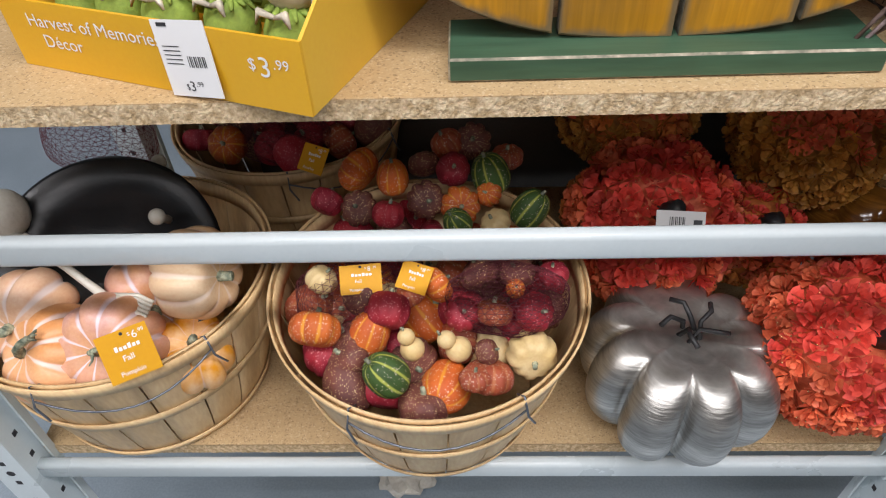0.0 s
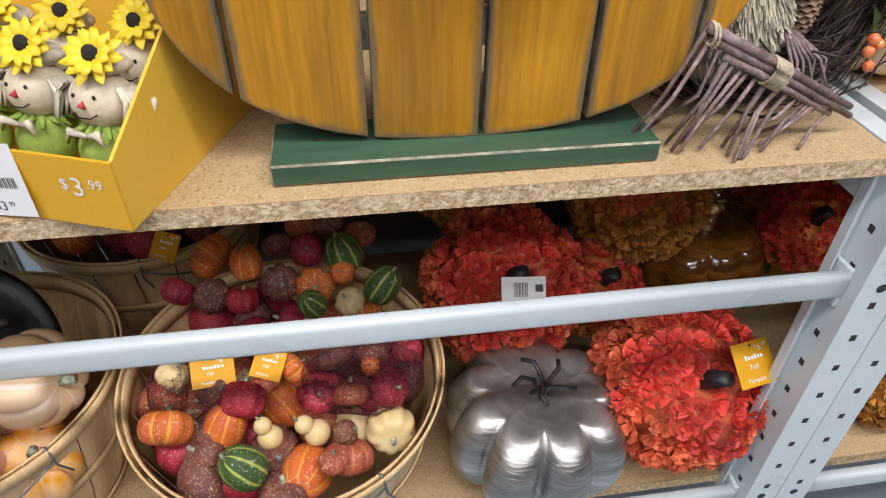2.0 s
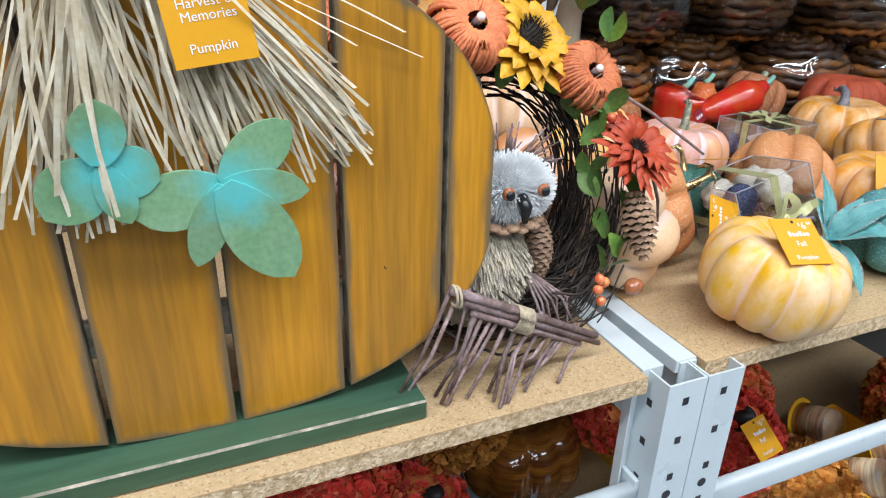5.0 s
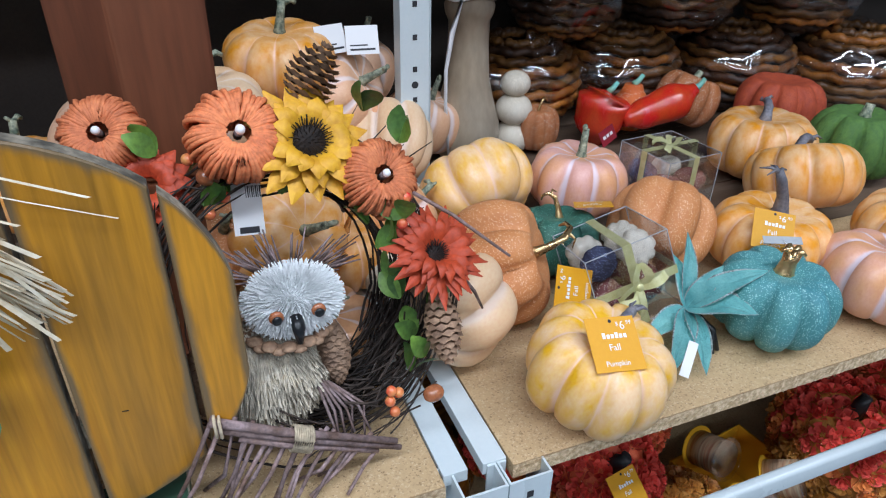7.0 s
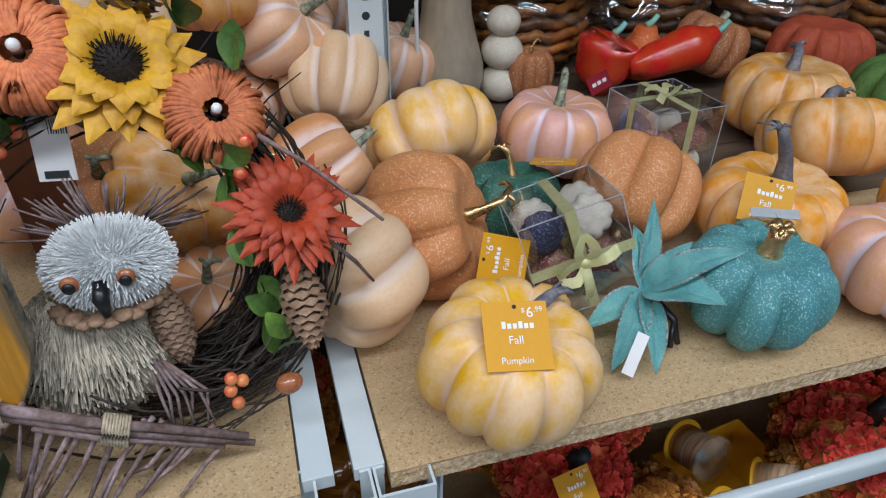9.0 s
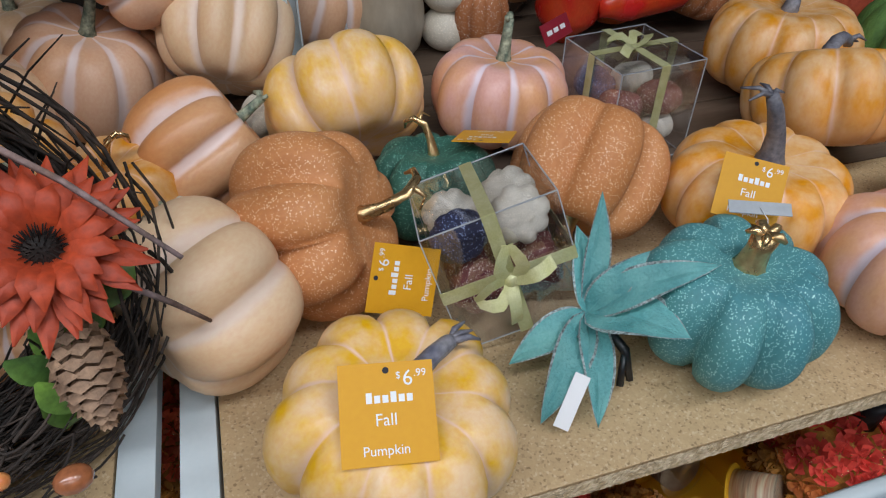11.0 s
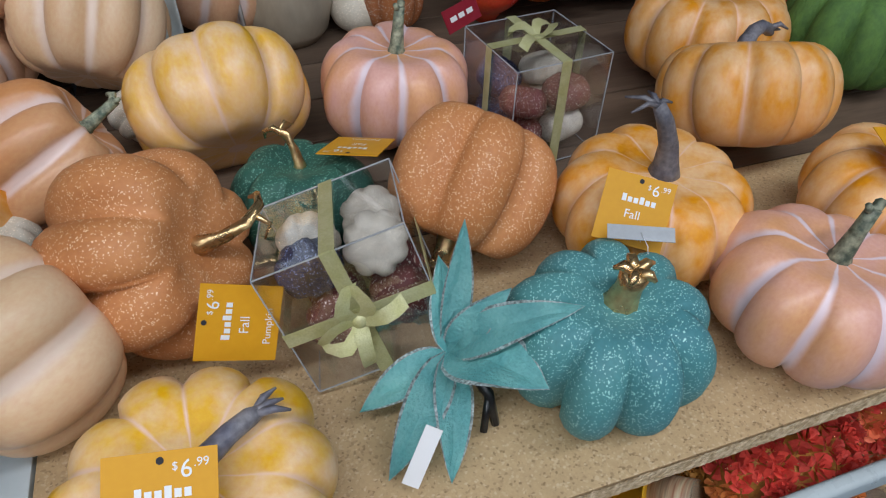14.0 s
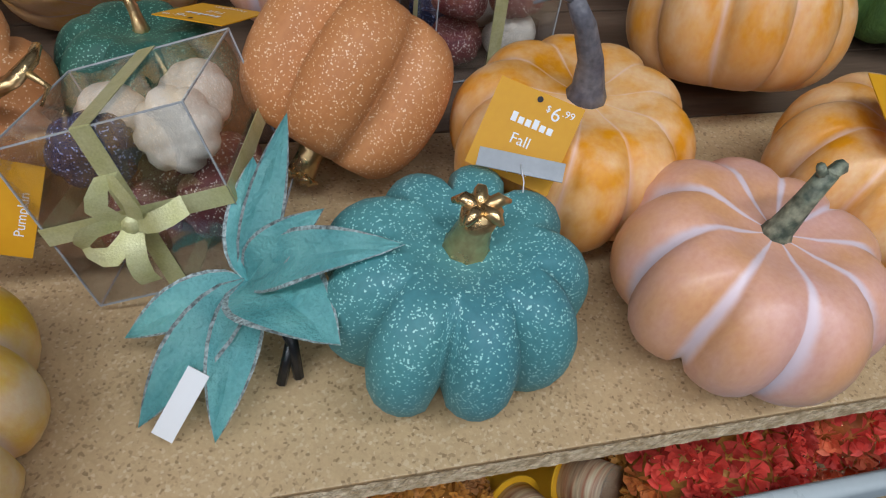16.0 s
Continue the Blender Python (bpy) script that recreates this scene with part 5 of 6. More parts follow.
for s in (-1, 1):
    part("cone_wing", cone_bm((-0.010 + s * 0.060, -0.012, 0.150), (-0.010 + s * 0.066, -0.016, 0.078), 0.015, 14, 10), CONE, owl, "brown pine-cone wing", smooth=False)
bm = bmesh.new()
for k in range(60):
    a = rnd.uniform(-0.3, 3.44)
    tube(bm, [(0.02 + 0.03 * math.cos(a), 0.014, 0.196 + 0.010 * math.sin(a)), (0.02 + rnd.uniform(0.05, 0.085) * math.cos(a), 0.02 + rnd.uniform(-0.012, 0.02), 0.200 + rnd.uniform(0.022, 0.046) * math.sin(a))], [0.0013, 0.0008], 4)
tagged(part("twig_crest", bm, TWIG, owl, "crest of thin dark twigs"), kind="stuff")


def perch_z(x):
    return 0.076 - 0.50 * x


for x0, x1, dz, r in ((-0.072, 0.098, 0.004, 0.0046), (-0.066, 0.102, -0.004, 0.0042), (-0.050, 0.078, -0.012, 0.0040)):
    part("perch", tube(bmesh.new(), [(x0, -0.072, perch_z(x0) + dz), (0.4 * x0 + 0.6 * x1 - 0.04, -0.078, perch_z(0.4 * x0 + 0.6 * x1 - 0.04) + dz + 0.002), (x1, -0.074, perch_z(x1) + dz)], [r, r * 0.95, r * 0.75], 8), TWIG, owl)
bm = bmesh.new()
for j in range(9):
    xc = 0.004 + 0.0020 * (j - 4)
    tube(bm, [(xc + 0.004 * math.sin(t), -0.076 + 0.0105 * math.cos(t), perch_z(xc) - 0.003 + 0.0125 * math.sin(t)) for t in [math.tau * i / 12 for i in range(13)]], 0.0014, 5)
for xc in (-0.068, -0.064):
    tube(bm, [(xc, -0.073 + 0.009 * math.cos(t), perch_z(xc) + 0.010 * math.sin(t)) for t in [math.tau * i / 12 for i in range(13)]], 0.0016, 5)
tagged(part("twine_knot", bm, TWINE, owl, "wrapped jute twine"), kind="stuff")
for k in range(19):
    x = -0.070 + 0.0084 * k + rnd.uniform(-0.003, 0.003)
    xe = -0.118 + 0.0082 * k + rnd.uniform(-0.018, 0.018)
    ye = -0.092 + rnd.uniform(-0.022, 0.035) + (0.02 if k < 5 else 0)
    zt = perch_z(x) + rnd.uniform(-0.006, 0.012)
    part("twig", tube(bmesh.new(), [(x, -0.070, zt), ((x + xe) / 2 + rnd.uniform(-0.003, 0.003), -0.080, zt * 0.5), (xe, ye, 0.003)], [0.0024, 0.0022, 0.0018], 6), TWIG, owl)
for k in range(7):
    x = 0.036 + 0.006 * k
    part("tail_twig", tube(bmesh.new(), [(0.030 + 0.002 * k, -0.030, 0.098 - 0.001 * k), (x, -0.050, 0.070), (x + rnd.uniform(-0.006, 0.012), -0.064, 0.042 + rnd.uniform(-0.004, 0.008))], [0.0018, 0.0017, 0.0012], 5), TWIG, owl)

# grapevine wreath with silk flowers
wr = thing("autumn_wreath", pose(0.476, 0.170, 1.155, -6, 0, 12), "dark grapevine wreath with silk sunflowers and raffia pumpkins", "wreath")
bm = bmesh.new()
for k in range(95):
    a0 = rnd.uniform(0, math.tau)
    ln = rnd.uniform(1.2, 3.4)
    R0, dr, dz = 0.138 + rnd.gauss(0, 0.013), rnd.gauss(0, 0.012), rnd.gauss(0, 0.015)
    pts = [((R0 + dr * math.sin(3 * f + k)) * math.cos(a0 + ln * f), dz * math.cos(2 * f + k) + rnd.gauss(0, 0.002), (R0 + dr * math.sin(3 * f + k)) * math.sin(a0 + ln * f)) for f in [i / 9 for i in range(10)]]
    tube(bm, pts, rnd.uniform(0.0007, 0.0016), 4, caps=False)
for k in range(70):
    a = rnd.uniform(0, math.tau)
    r = rnd.uniform(0.12, 0.15)
    p = Vector((r * math.cos(a), rnd.gauss(0, 0.015), r * math.sin(a)))
    d = Vector((math.cos(a + rnd.gauss(0, 1)), rnd.gauss(-0.3, 0.5), math.sin(a + rnd.gauss(0, 1)))) * rnd.uniform(0.02, 0.055)
    tube(bm, [p, p + d * 0.5 + Vector((0, 0, 0.004)), p + d], [0.0011, 0.0009, 0.0005], 4, caps=False)
for k in range(110):
    a0 = rnd.uniform(3.5, 5.4)
    ln = rnd.uniform(0.5, 1.3)
    R0, yo = rnd.uniform(0.095, 0.165), rnd.gauss(-0.02, 0.028)
    pts = [((R0 + 0.008 * math.sin(4 * f + k)) * math.cos(a0 + ln * f) + 0.02, yo + 0.01 * math.sin(3 * f + k), max(-0.145, (R0 + 0.008 * math.cos(3 * f + k)) * math.sin(a0 + ln * f))) for f in [i / 6 for i in range(7)]]
    tube(bm, pts, rnd.uniform(0.0007, 0.0015), 4, caps=False)
for k in range(170):
    a0 = rnd.uniform(4.3, 5.9)
    ln = rnd.uniform(0.3, 0.9)
    R0, yo = rnd.uniform(0.085, 0.165), rnd.gauss(-0.045, 0.03)
    pts = [((R0 + 0.009 * math.sin(4 * f + k)) * math.cos(a0 + ln * f) + 0.015, yo + 0.012 * math.sin(3 * f + k), max(-0.148, (R0 + 0.009 * math.cos(3 * f + k)) * math.sin(a0 + ln * f))) for f in [i / 6 for i in range(7)]]
    tube(bm, pts, rnd.uniform(0.0007, 0.0015), 4, caps=False)
tagged(part("vine_ring", bm, VINE, wr, "tangled dark vine twigs"), kind="stuff")
WI = wr.matrix_world.inverted()


def at(p):
    return WI @ (Vector(p) + Vector((0.010, 0.009, 0.017)))


def raffia_pumpkin(p, nrm, R):
    bm = bmesh.new()
    q = Vector(nrm).normalized().to_track_quat("Z", "Y").to_matrix().to_4x4()
    m = Matrix.Translation(at(p)) @ q
    for k in range(54):
        a = math.tau * k / 54 + rnd.uniform(-0.03, 0.03)
        b = rnd.uniform(0.93, 1.06) * (1 - 0.06 * (k % 4 == 0))
        pts = []
        for i in range(9):
            th = math.pi * (0.06 + 0.86 * i / 8)
            r = R * math.sin(th) ** 0.75 * b
            pts.append(m @ Vector((r * math.cos(a), r * math.sin(a), R * 0.62 * (math.cos(th) - 0.55 * math.exp(-(math.sin(th) / 0.4) ** 2) * (1 if th < 1.5 else 0)))))
        tube(bm, pts, R * 0.064, 5, caps=False)
    o = tagged(part("raffia_pumpkin", bm, STRAWPK, wr, "pumpkin wrapped in orange raffia"), kind="stuff")
    bm = tube(bmesh.new(), [m @ Vector((0, 0, R * 0.1)), m @ Vector((0, 0, R * 0.5))], [R * 0.1, R * 0.1], 8)
    s = part("stem", bm, TWIG, o)
    bm = ball(bmesh.new(), m @ Vector((0, 0, R * 0.52)), R * 0.11, (1, 1, 1), 8, 6)
    part("stem_tip", bm, WHITE, o, "white painted tip")


front = (0.05, -0.80, 0.58)
raffia_pumpkin((0.439, 0.158, 1.312), (-0.05, -0.85, 0.5), 0.042)
raffia_pumpkin((0.561, 0.132, 1.265), (0.0, -0.85, 0.5), 0.037)
raffia_pumpkin((0.33, 0.19, 1.315), (-0.3, -0.8, 0.5), 0.035)
bm = bmesh.new()
flower_disc(bm, at((0.500, 0.158, 1.296)), front, 17, 0.012, 0.063, 0.0098, 0, 0.3, 3, 61)
o = tagged(part("sunflower", bm, PETY, wr, "mustard silk sunflower"), kind="stuff")
part("seed_head", bristles(at((0.500, 0.150, 1.301)), 0.016, (1.15, 0.6, 1.15), 260, 0.007, 0.0006, 0, 8), SEED, o, "black seed head", smooth=False)
bm = bmesh.new()
flower_disc(bm, at((0.604, 0.10, 1.188)), (0.05, -0.72, 0.69), 21, 0.008, 0.057, 0.0062, 0, 0.42, 3, 62)
o = tagged(part("rust_daisy", bm, PETR, wr, "rust red silk daisy"), kind="stuff")
part("seed_head", bristles(at((0.604, 0.093, 1.192)), 0.010, (1.1, 0.6, 1.1), 220, 0.006, 0.0005, 0, 9), SEED, o, "dark seed head", smooth=False)
bm = bmesh.new()
flower_disc(bm, at((0.36, 0.17, 1.27)), (-0.3, -0.8, 0.5), 14, 0.008, 0.042, 0.008, 0, 0.4, 3, 63)
tagged(part("rust_daisy", bm, PETR, wr, "rust red silk daisy"), kind="stuff")


def leaf_mesh(L, w, seed):
    rnd = random.Random(seed)
    bm = bmesh.new()
    rows = []
    for i in range(7):
        f = i / 6
        ww = w * math.sin(math.pi * (f * 0.94 + 0.03)) ** 0.8
        rows.append([bm.verts.new((s * ww, L * f, 0.10 * L * math.sin(f * 2.6) + (0.25 * ww if s else 0) + rnd.uniform(-0.0008, 0.0008))) for s in (-1, 0, 1)])
    for p, g in zip(rows, rows[1:]):
        for j in range(2):
            bm.faces.new((p[j], p[j + 1], g[j + 1], g[j]))
    return mesh("silk_leaf", bm, LEAF)


LEAVES = [leaf_mesh(0.034, 0.0105, i) for i in range(4)]
spots = ((0.545, 0.12, 1.225), (0.56, 0.105, 1.21), (0.565, 0.11, 1.165), (0.575, 0.10, 1.235), (0.53, 0.13, 1.25), (0.47, 0.15, 1.255), (0.42, 0.16, 1.25), (0.395, 0.16, 1.285), (0.60, 0.09, 1.12), (0.585, 0.095, 1.10), (0.615, 0.10, 1.14), (0.55, 0.14, 1.33), (0.58, 0.13, 1.30), (0.37, 0.17, 1.30), (0.59, 0.08, 1.08), (0.55, 0.115, 1.20), (0.57, 0.10, 1.145), (0.40, 0.15, 1.255), (0.575, 0.085, 1.06))
for k, p in enumerate(spots):
    for j in range(2):
        link("silk_leaf", LEAVES[(k + j) % 4], wr, "", Matrix.Translation(at(p)) @ pose(0, 0, 0, rnd.uniform(20, 100), rnd.uniform(-50, 50), rnd.uniform(0, 360)))
part("pine_cone", cone_bm(at((0.50, 0.19, 1.325)), at((0.535, 0.20, 1.375)), 0.022), CONE, wr, "brown pine cone", smooth=False)
part("pine_cone", cone_bm(at((0.604, 0.085, 1.15)), at((0.608, 0.06, 1.085)), 0.017), CONE, wr, "brown pine cone", smooth=False)
for p in ((0.540, 0.042, 1.080), (0.548, 0.044, 1.074), (0.538, 0.040, 1.069), (0.542, 0.038, 1.056), (0.575, 0.11, 1.245), (0.58, 0.11, 1.252), (0.573, 0.10, 1.23), (0.42, 0.15, 1.26), (0.405, 0.15, 1.245), (0.395, 0.15, 1.30)):
    part("berry", ball(bmesh.new(), at(p), 0.0056, (1, 1, 1), 10, 7), BERRY, wr, "red and yellow berry")
for p in ((0.584, 0.041, 1.064), (0.41, 0.15, 1.282)):
    part("acorn", ball(bmesh.new(), at(p), 0.0105, (1.1, 0.9, 0.85), 12, 8), ACORN, wr, "glossy acorn")
part("loose_twig", tube(bmesh.new(), [at((0.585, 0.12, 1.255)), at((0.625, 0.10, 1.23)), at((0.675, 0.07, 1.19))], [0.0022, 0.002, 0.0014], 5), TWIG, wr)
part("loose_twig", tube(bmesh.new(), [at((0.625, 0.09, 1.175)), at((0.655, 0.105, 1.13)), at((0.672, 0.118, 1.096))], [0.0022, 0.002, 0.0014], 5), TWIG, wr)
lb = part("price_label", boxbm(-0.014, 0.014, -0.028, 0.028, 0, 0.0008), WHITE, wr, "white paper price label", smooth=False, m=WI @ pose(0.449, 0.165, 1.262, 75, 0, -8))
part("barcode", lettering([(0.0 + i * 0.0018, 0.0 + i * 0.0018 + (0.0007, 0.0011)[i % 2], 0.008, 0.019) for i in range(8)] + [(-0.009, 0.009, -0.026, -0.020)], 0.0012), INK, lb, smooth=False)

# things behind the wreath
for c, R, h, n, mt, tl, lab in (
        ((0.506, 0.345, 1.125), 0.078, 0.120, 9, MORANGE, (60, 10, 20), "mottled orange craft pumpkin behind the wreath"),
        ((0.530, 0.222, 1.050), 0.058, 0.10, 9, BURNT, (20, 0, 0), "orange craft pumpkin seen through the wreath"),
        ((0.430, 0.375, 1.115), 0.070, 0.11, 9, GPEACH, (40, 0, 0), "orange glitter pumpkin behind the wreath"),
        ((0.335, 0.43, 1.11), 0.085, 0.15, 10, PINK, (50, 0, 30), "pale pink craft pumpkin behind the sign"),
        ((0.45, 0.55, 1.08), 0.08, 0.13, 9, CREAM, (20, 0, 0), "cream craft pumpkin at the back of the shelf"),
        ((0.445, 0.53, 1.235), 0.080, 0.12, 9, CREAM, (10, 0, 0), "cream craft pumpkin piled on others"),
        ((0.565, 0.64, 1.275), 0.088, 0.115, 10, MORANGE, (10, 0, 0), "mottled orange craft pumpkin piled at the back"),
        ((0.655, 0.66, 1.205), 0.084, 0.14, 9, PEACH, (60, 0, 50), "peach craft pumpkin piled on others"),
        ((0.55, 0.64, 1.085), 0.09, 0.15, 9, PEACH, (20, 0, 60), "peach craft pumpkin at the back of the shelf"),
        ((0.30, 0.66, 1.16), 0.09, 0.15, 9, PEACH, (20, 0, 60), "pale peach craft pumpkin behind the wooden stand"),
        ((0.72, 0.80, 1.21), 0.080, 0.13, 9, PEACH, (20, 0, 60), "peach craft pumpkin behind the upright"),
        ((0.86, 0.80, 1.09), 0.080, 0.13, 9, PEACH, (20, 0, 60), "peach craft pumpkin behind the upright"),
        ((0.69, 0.78, 1.08), 0.08, 0.13, 9, PEACH, (20, 0, 60), "peach craft pumpkin behind the upright"),
        ((0.45, 0.80, 1.07), 0.085, 0.135, 9, CREAM, (0, 0, 60), "cream craft pumpkin at the back of the shelf"),
        ((0.16, 0.72, 1.09), 0.09, 0.15, 9, MORANGE, (0, 0, 60), "orange craft pumpkin at the back of the shelf")):
    pumpkin(c, R, h, n, mt, "fork", MOSSSTEM, lab, tl, 0.15, 0.25, int(c[0] * 100))
for x, y, w, lean in ((0.385, 0.315, 0.062, 0), (0.300, 0.50, 0.05, 0)):
    ob = thing("wooden_stand", pose(x, y, 1.0), "red-brown wooden stand post among pumpkins", "stand", "wooden stands")
    bm = bmesh.new()
    for z0, z1, w0, w1 in ((0.02, 0.24, w * 0.8, w * 0.86), (0.24, 0.55, w * 1.45, w * 1.5)):
        vs = [bm.verts.new((q * ww / 2 + (0.016 if z0 > 0.2 else 0), yy, z)) for z, ww in ((z0, w0), (z1, w1)) for q, yy in ((-1, -0.015), (1, -0.015), (1, 0.02), (-1, 0.02))]
        for f in ((0, 1, 5, 4), (1, 2, 6, 5), (2, 3, 7, 6), (3, 0, 4, 7), (3, 2, 1, 0), (4, 5, 6, 7)):
            bm.faces.new([vs[k] for k in f])
    bmesh.ops.bevel(bm, geom=list(bm.edges), offset=0.003, segments=2, affect="EDGES")
    part("post", bm, WOODB, ob, smooth=False)
    part("foot", boxbm(-w / 2 - 0.01, w / 2 + 0.01, -0.03, 0.035, 0, 0.02, bevel=0.003), WOODB, ob, smooth=False)
for x, z, rz in ((0.640, 1.304, 20), (0.690, 1.300, -6)):
    ob = thing("paper_card", pose(x, 0.62, z, 70, 0, rz), "white paper price card standing on a peach pumpkin", "card", "paper cards")
    part("card", boxbm(-0.026, 0.026, -0.022, 0.022, 0, 0.0008), WHITE, ob, smooth=False)
    part("print", lettering([(-0.02, 0.02, -0.016, -0.013), (-0.02, 0.008, -0.009, -0.007)], 0.0012), INK, ob, smooth=False)

# ---------- upper shelf, second bay ----------
PUMP = [
    ((0.788, 0.045, 1.062), 0.083, 0.122, 10, MYELLOW, "hook", GREYSTEM, "mottled yellow craft pumpkin with slate stem and tag", (12, 2, 20), pose(0.778, 0.012, 1.121, 34, 4, -8)),
    ((1.089, 0.086, 1.057), 0.081, 0.114, 9, GTEAL, "gold", GOLD, "teal glitter craft pumpkin with gold stem", (3, 0, 10), None),
    ((1.274, 0.072, 1.057), 0.086, 0.112, 9, PINK, "fork", MOSSSTEM, "pink and white striped craft pumpkin with mossy stem", (2, 4, 18), None),
    ((1.201, 0.206, 1.062), 0.091, 0.120, 10, MORANGE, "tall", GREYSTEM, "mottled orange craft pumpkin with tall slate stem", (4, 0, -8), pose(1.142, 0.158, 1.110, 44, 0, -26) @ pose(0, 0, 0, 0, 0, -10)),
    ((1.400, 0.338, 1.078), 0.099, 0.130, 10, MORANGE, "hook", GREYSTEM, "mottled orange craft pumpkin with slate hook stem", (-24, 12, 10), None),
    ((1.470, 0.505, 1.072), 0.104, 0.138, 10, MORANGE, "hook", GREYSTEM, "mottled orange craft pumpkin at the back", (0, 0, 40), None),
    ((1.428, 0.145, 1.060), 0.086, 0.114, 10, MORANGE, "hook", GREYSTEM, "mottled orange craft pumpkin with slate stem", (6, 0, 30), pose(1.405, 0.135, 1.128, 14, 5, -10)),
    ((1.036, 0.490, 1.064), 0.088, 0.126, 9, PINK, "fork", MOSSSTEM, "pink striped craft pumpkin with dark stem", (4, 0, 60), None),
    ((0.844, 0.500, 1.070), 0.098, 0.135, 9, MYELLOW, "plain", MOSSSTEM, "mottled yellow craft pumpkin lying on its side", ("axis", (-0.10, 0.80, 0.58)), None),
    ((0.770, 0.256, 1.084), 0.088, 0.135, 7, GPEACH, "curl", GOLD, "peach glitter pumpkin lying with gold stem out", ("axis", (0.80, -0.48, 0.36), 12), pose(0.826, 0.162, 1.082, 62, 0, 12) @ pose(0, 0, 0, 0, 0, 66)),
    ((1.046, 0.272, 1.078), 0.078, 0.140, 6, GPEACH, "gold", GOLD, "peach glitter pumpkin lying on its side", ("axis", (-0.50, -0.42, -0.62), 30), None),
    ((0.898, 0.322, 1.055), 0.066, 0.106, 8, GGREEN, "curl", GOLD, "green glitter craft pumpkin with gold curled stem", (6, 0, 150), pose(0.952, 0.318, 1.108, 18, 6, 150)),
    ((0.672, 0.196, 1.078), 0.080, 0.125, 7, CREAM, "plain", MOSSSTEM, "cream craft pumpkin lying on its side", ("axis", (0.80, 0.58, 0.10)), None),
    ((0.675, 0.435, 1.074), 0.072, 0.135, 7, BURNT, "fork", MOSSSTEM, "striped peach pumpkin lying on its side", ("axis", (0.86, 0.20, 0.44)), None),
    ((0.752, 0.555, 1.040), 0.034, 0.055, 8, GWHITE, "fork", MOSSSTEM, "small white craft pumpkin between larger ones", (20, 40, 10), None),
    ((0.724, 0.622, 1.124), 0.086, 0.150, 9, CREAM, "plain", MOSSSTEM, "cream striped craft pumpkin lying on others", ("axis", (0.25, 0.62, 0.72)), None),
    ((0.592, 0.690, 1.075), 0.070, 0.130, 8, PEACH, "fork", MOSSSTEM, "peach craft pumpkin lying behind the wreath", ("axis", (-0.75, 0.1, 0.6)), None),
    ((0.592, 0.395, 1.056), 0.064, 0.105, 9, MORANGE, "curl", GOLD, "orange craft pumpkin with gold stem", (10, 0, 0), None),
    ((0.634, 0.360, 1.036), 0.034, 0.065, 9, GWHITE, "plain", MOSSSTEM, "small white glitter pumpkin beside the wreath", (10, 0, 0), None),
    ((1.112, 0.770, 1.055), 0.046, 0.105, 8, GBROWN, "curl", GOLD, "brown glitter gourd pumpkin", (0, 0, 0), None),
    ((1.506, 0.770, 1.080), 0.075, 0.130, 8, GBROWN, "plain", MOSSSTEM, "brown glitter craft pumpkin at the back", (0, 20, 0), None),
    ((1.672, 0.660, 1.080), 0.096, 0.150, 10, KNITR, None, GREYSTEM, "rust red yarn-wrapped pumpkin", (0, 0, 0), None),
    ((1.660, 0.440, 1.075), 0.092, 0.145, 10, KNITG, "plain", MOSSSTEM, "green cable-knit craft pumpkin", (0, 0, 0), None),
    ((1.62, 0.17, 1.06), 0.075, 0.115, 10, PEACH, "hook", GREYSTEM, "peach craft pumpkin on the shelf", (0, 0, 0), None),
]
for k, (c, R, h, n, mt, st, sm, lab, tl, tg) in enumerate(PUMP):
    pumpkin(c, R, h, n, mt, st, sm, lab, tl, 0.16 if mt in (MYELLOW, MORANGE) else 0.29 if mt == GPEACH else 0.30 if mt in (GTEAL, GGREEN) else 0.25 if mt in (CREAM, BURNT) else 0.20, 0.3, 70 + k, 0.72, tag=tg)

# small peppers and gourds at the back
for kind, pts, rad, lab in (("chili", [(1.268, 0.775, 1.0), (1.268, 0.77, 1.05), (1.272, 0.765, 1.105), (1.28, 0.765, 1.118)], [0.02, 0.055, 0.058, 0.012], "glossy red craft pepper"),
                            ("chili", [(1.30, 0.725, 1.065), (1.345, 0.72, 1.075), (1.42, 0.71, 1.10), (1.465, 0.705, 1.125)], [0.016, 0.034, 0.042, 0.014], "red and yellow craft chili gourd"),
                            ("orange", [(1.365, 0.79, 1.02), (1.365, 0.79, 1.06), (1.365, 0.79, 1.12)], [0.03, 0.055, 0.02], "orange craft gourd")):
    ob = thing("craft_pepper", pose(0, 0, 0), lab + " on the back shelf", "pepper", "craft peppers")
    bm = bmesh.new()
    P, Rr = [], []
    for i in range(len(pts) - 1):
        for f in (0, 0.25, 0.5, 0.75):
            P.append(Vector(pts[i]).lerp(Vector(pts[i + 1]), f))
            g = f * f * (3 - 2 * f)
            Rr.append(rad[i] + (rad[i + 1] - rad[i]) * g)
    P.append(Vector(pts[-1]))
    Rr.append(rad[-1])
    part("body", tube(bm, P, Rr, 20), GOURDC[kind], ob)
    e = Vector(pts[-1])
    part("stem", tube(bmesh.new(), [e, e + Vector((0.012, 0, 0.008)), e + Vector((0.022, 0, 0.02))], [0.008, 0.006, 0.005], 7), LEAFT, ob)


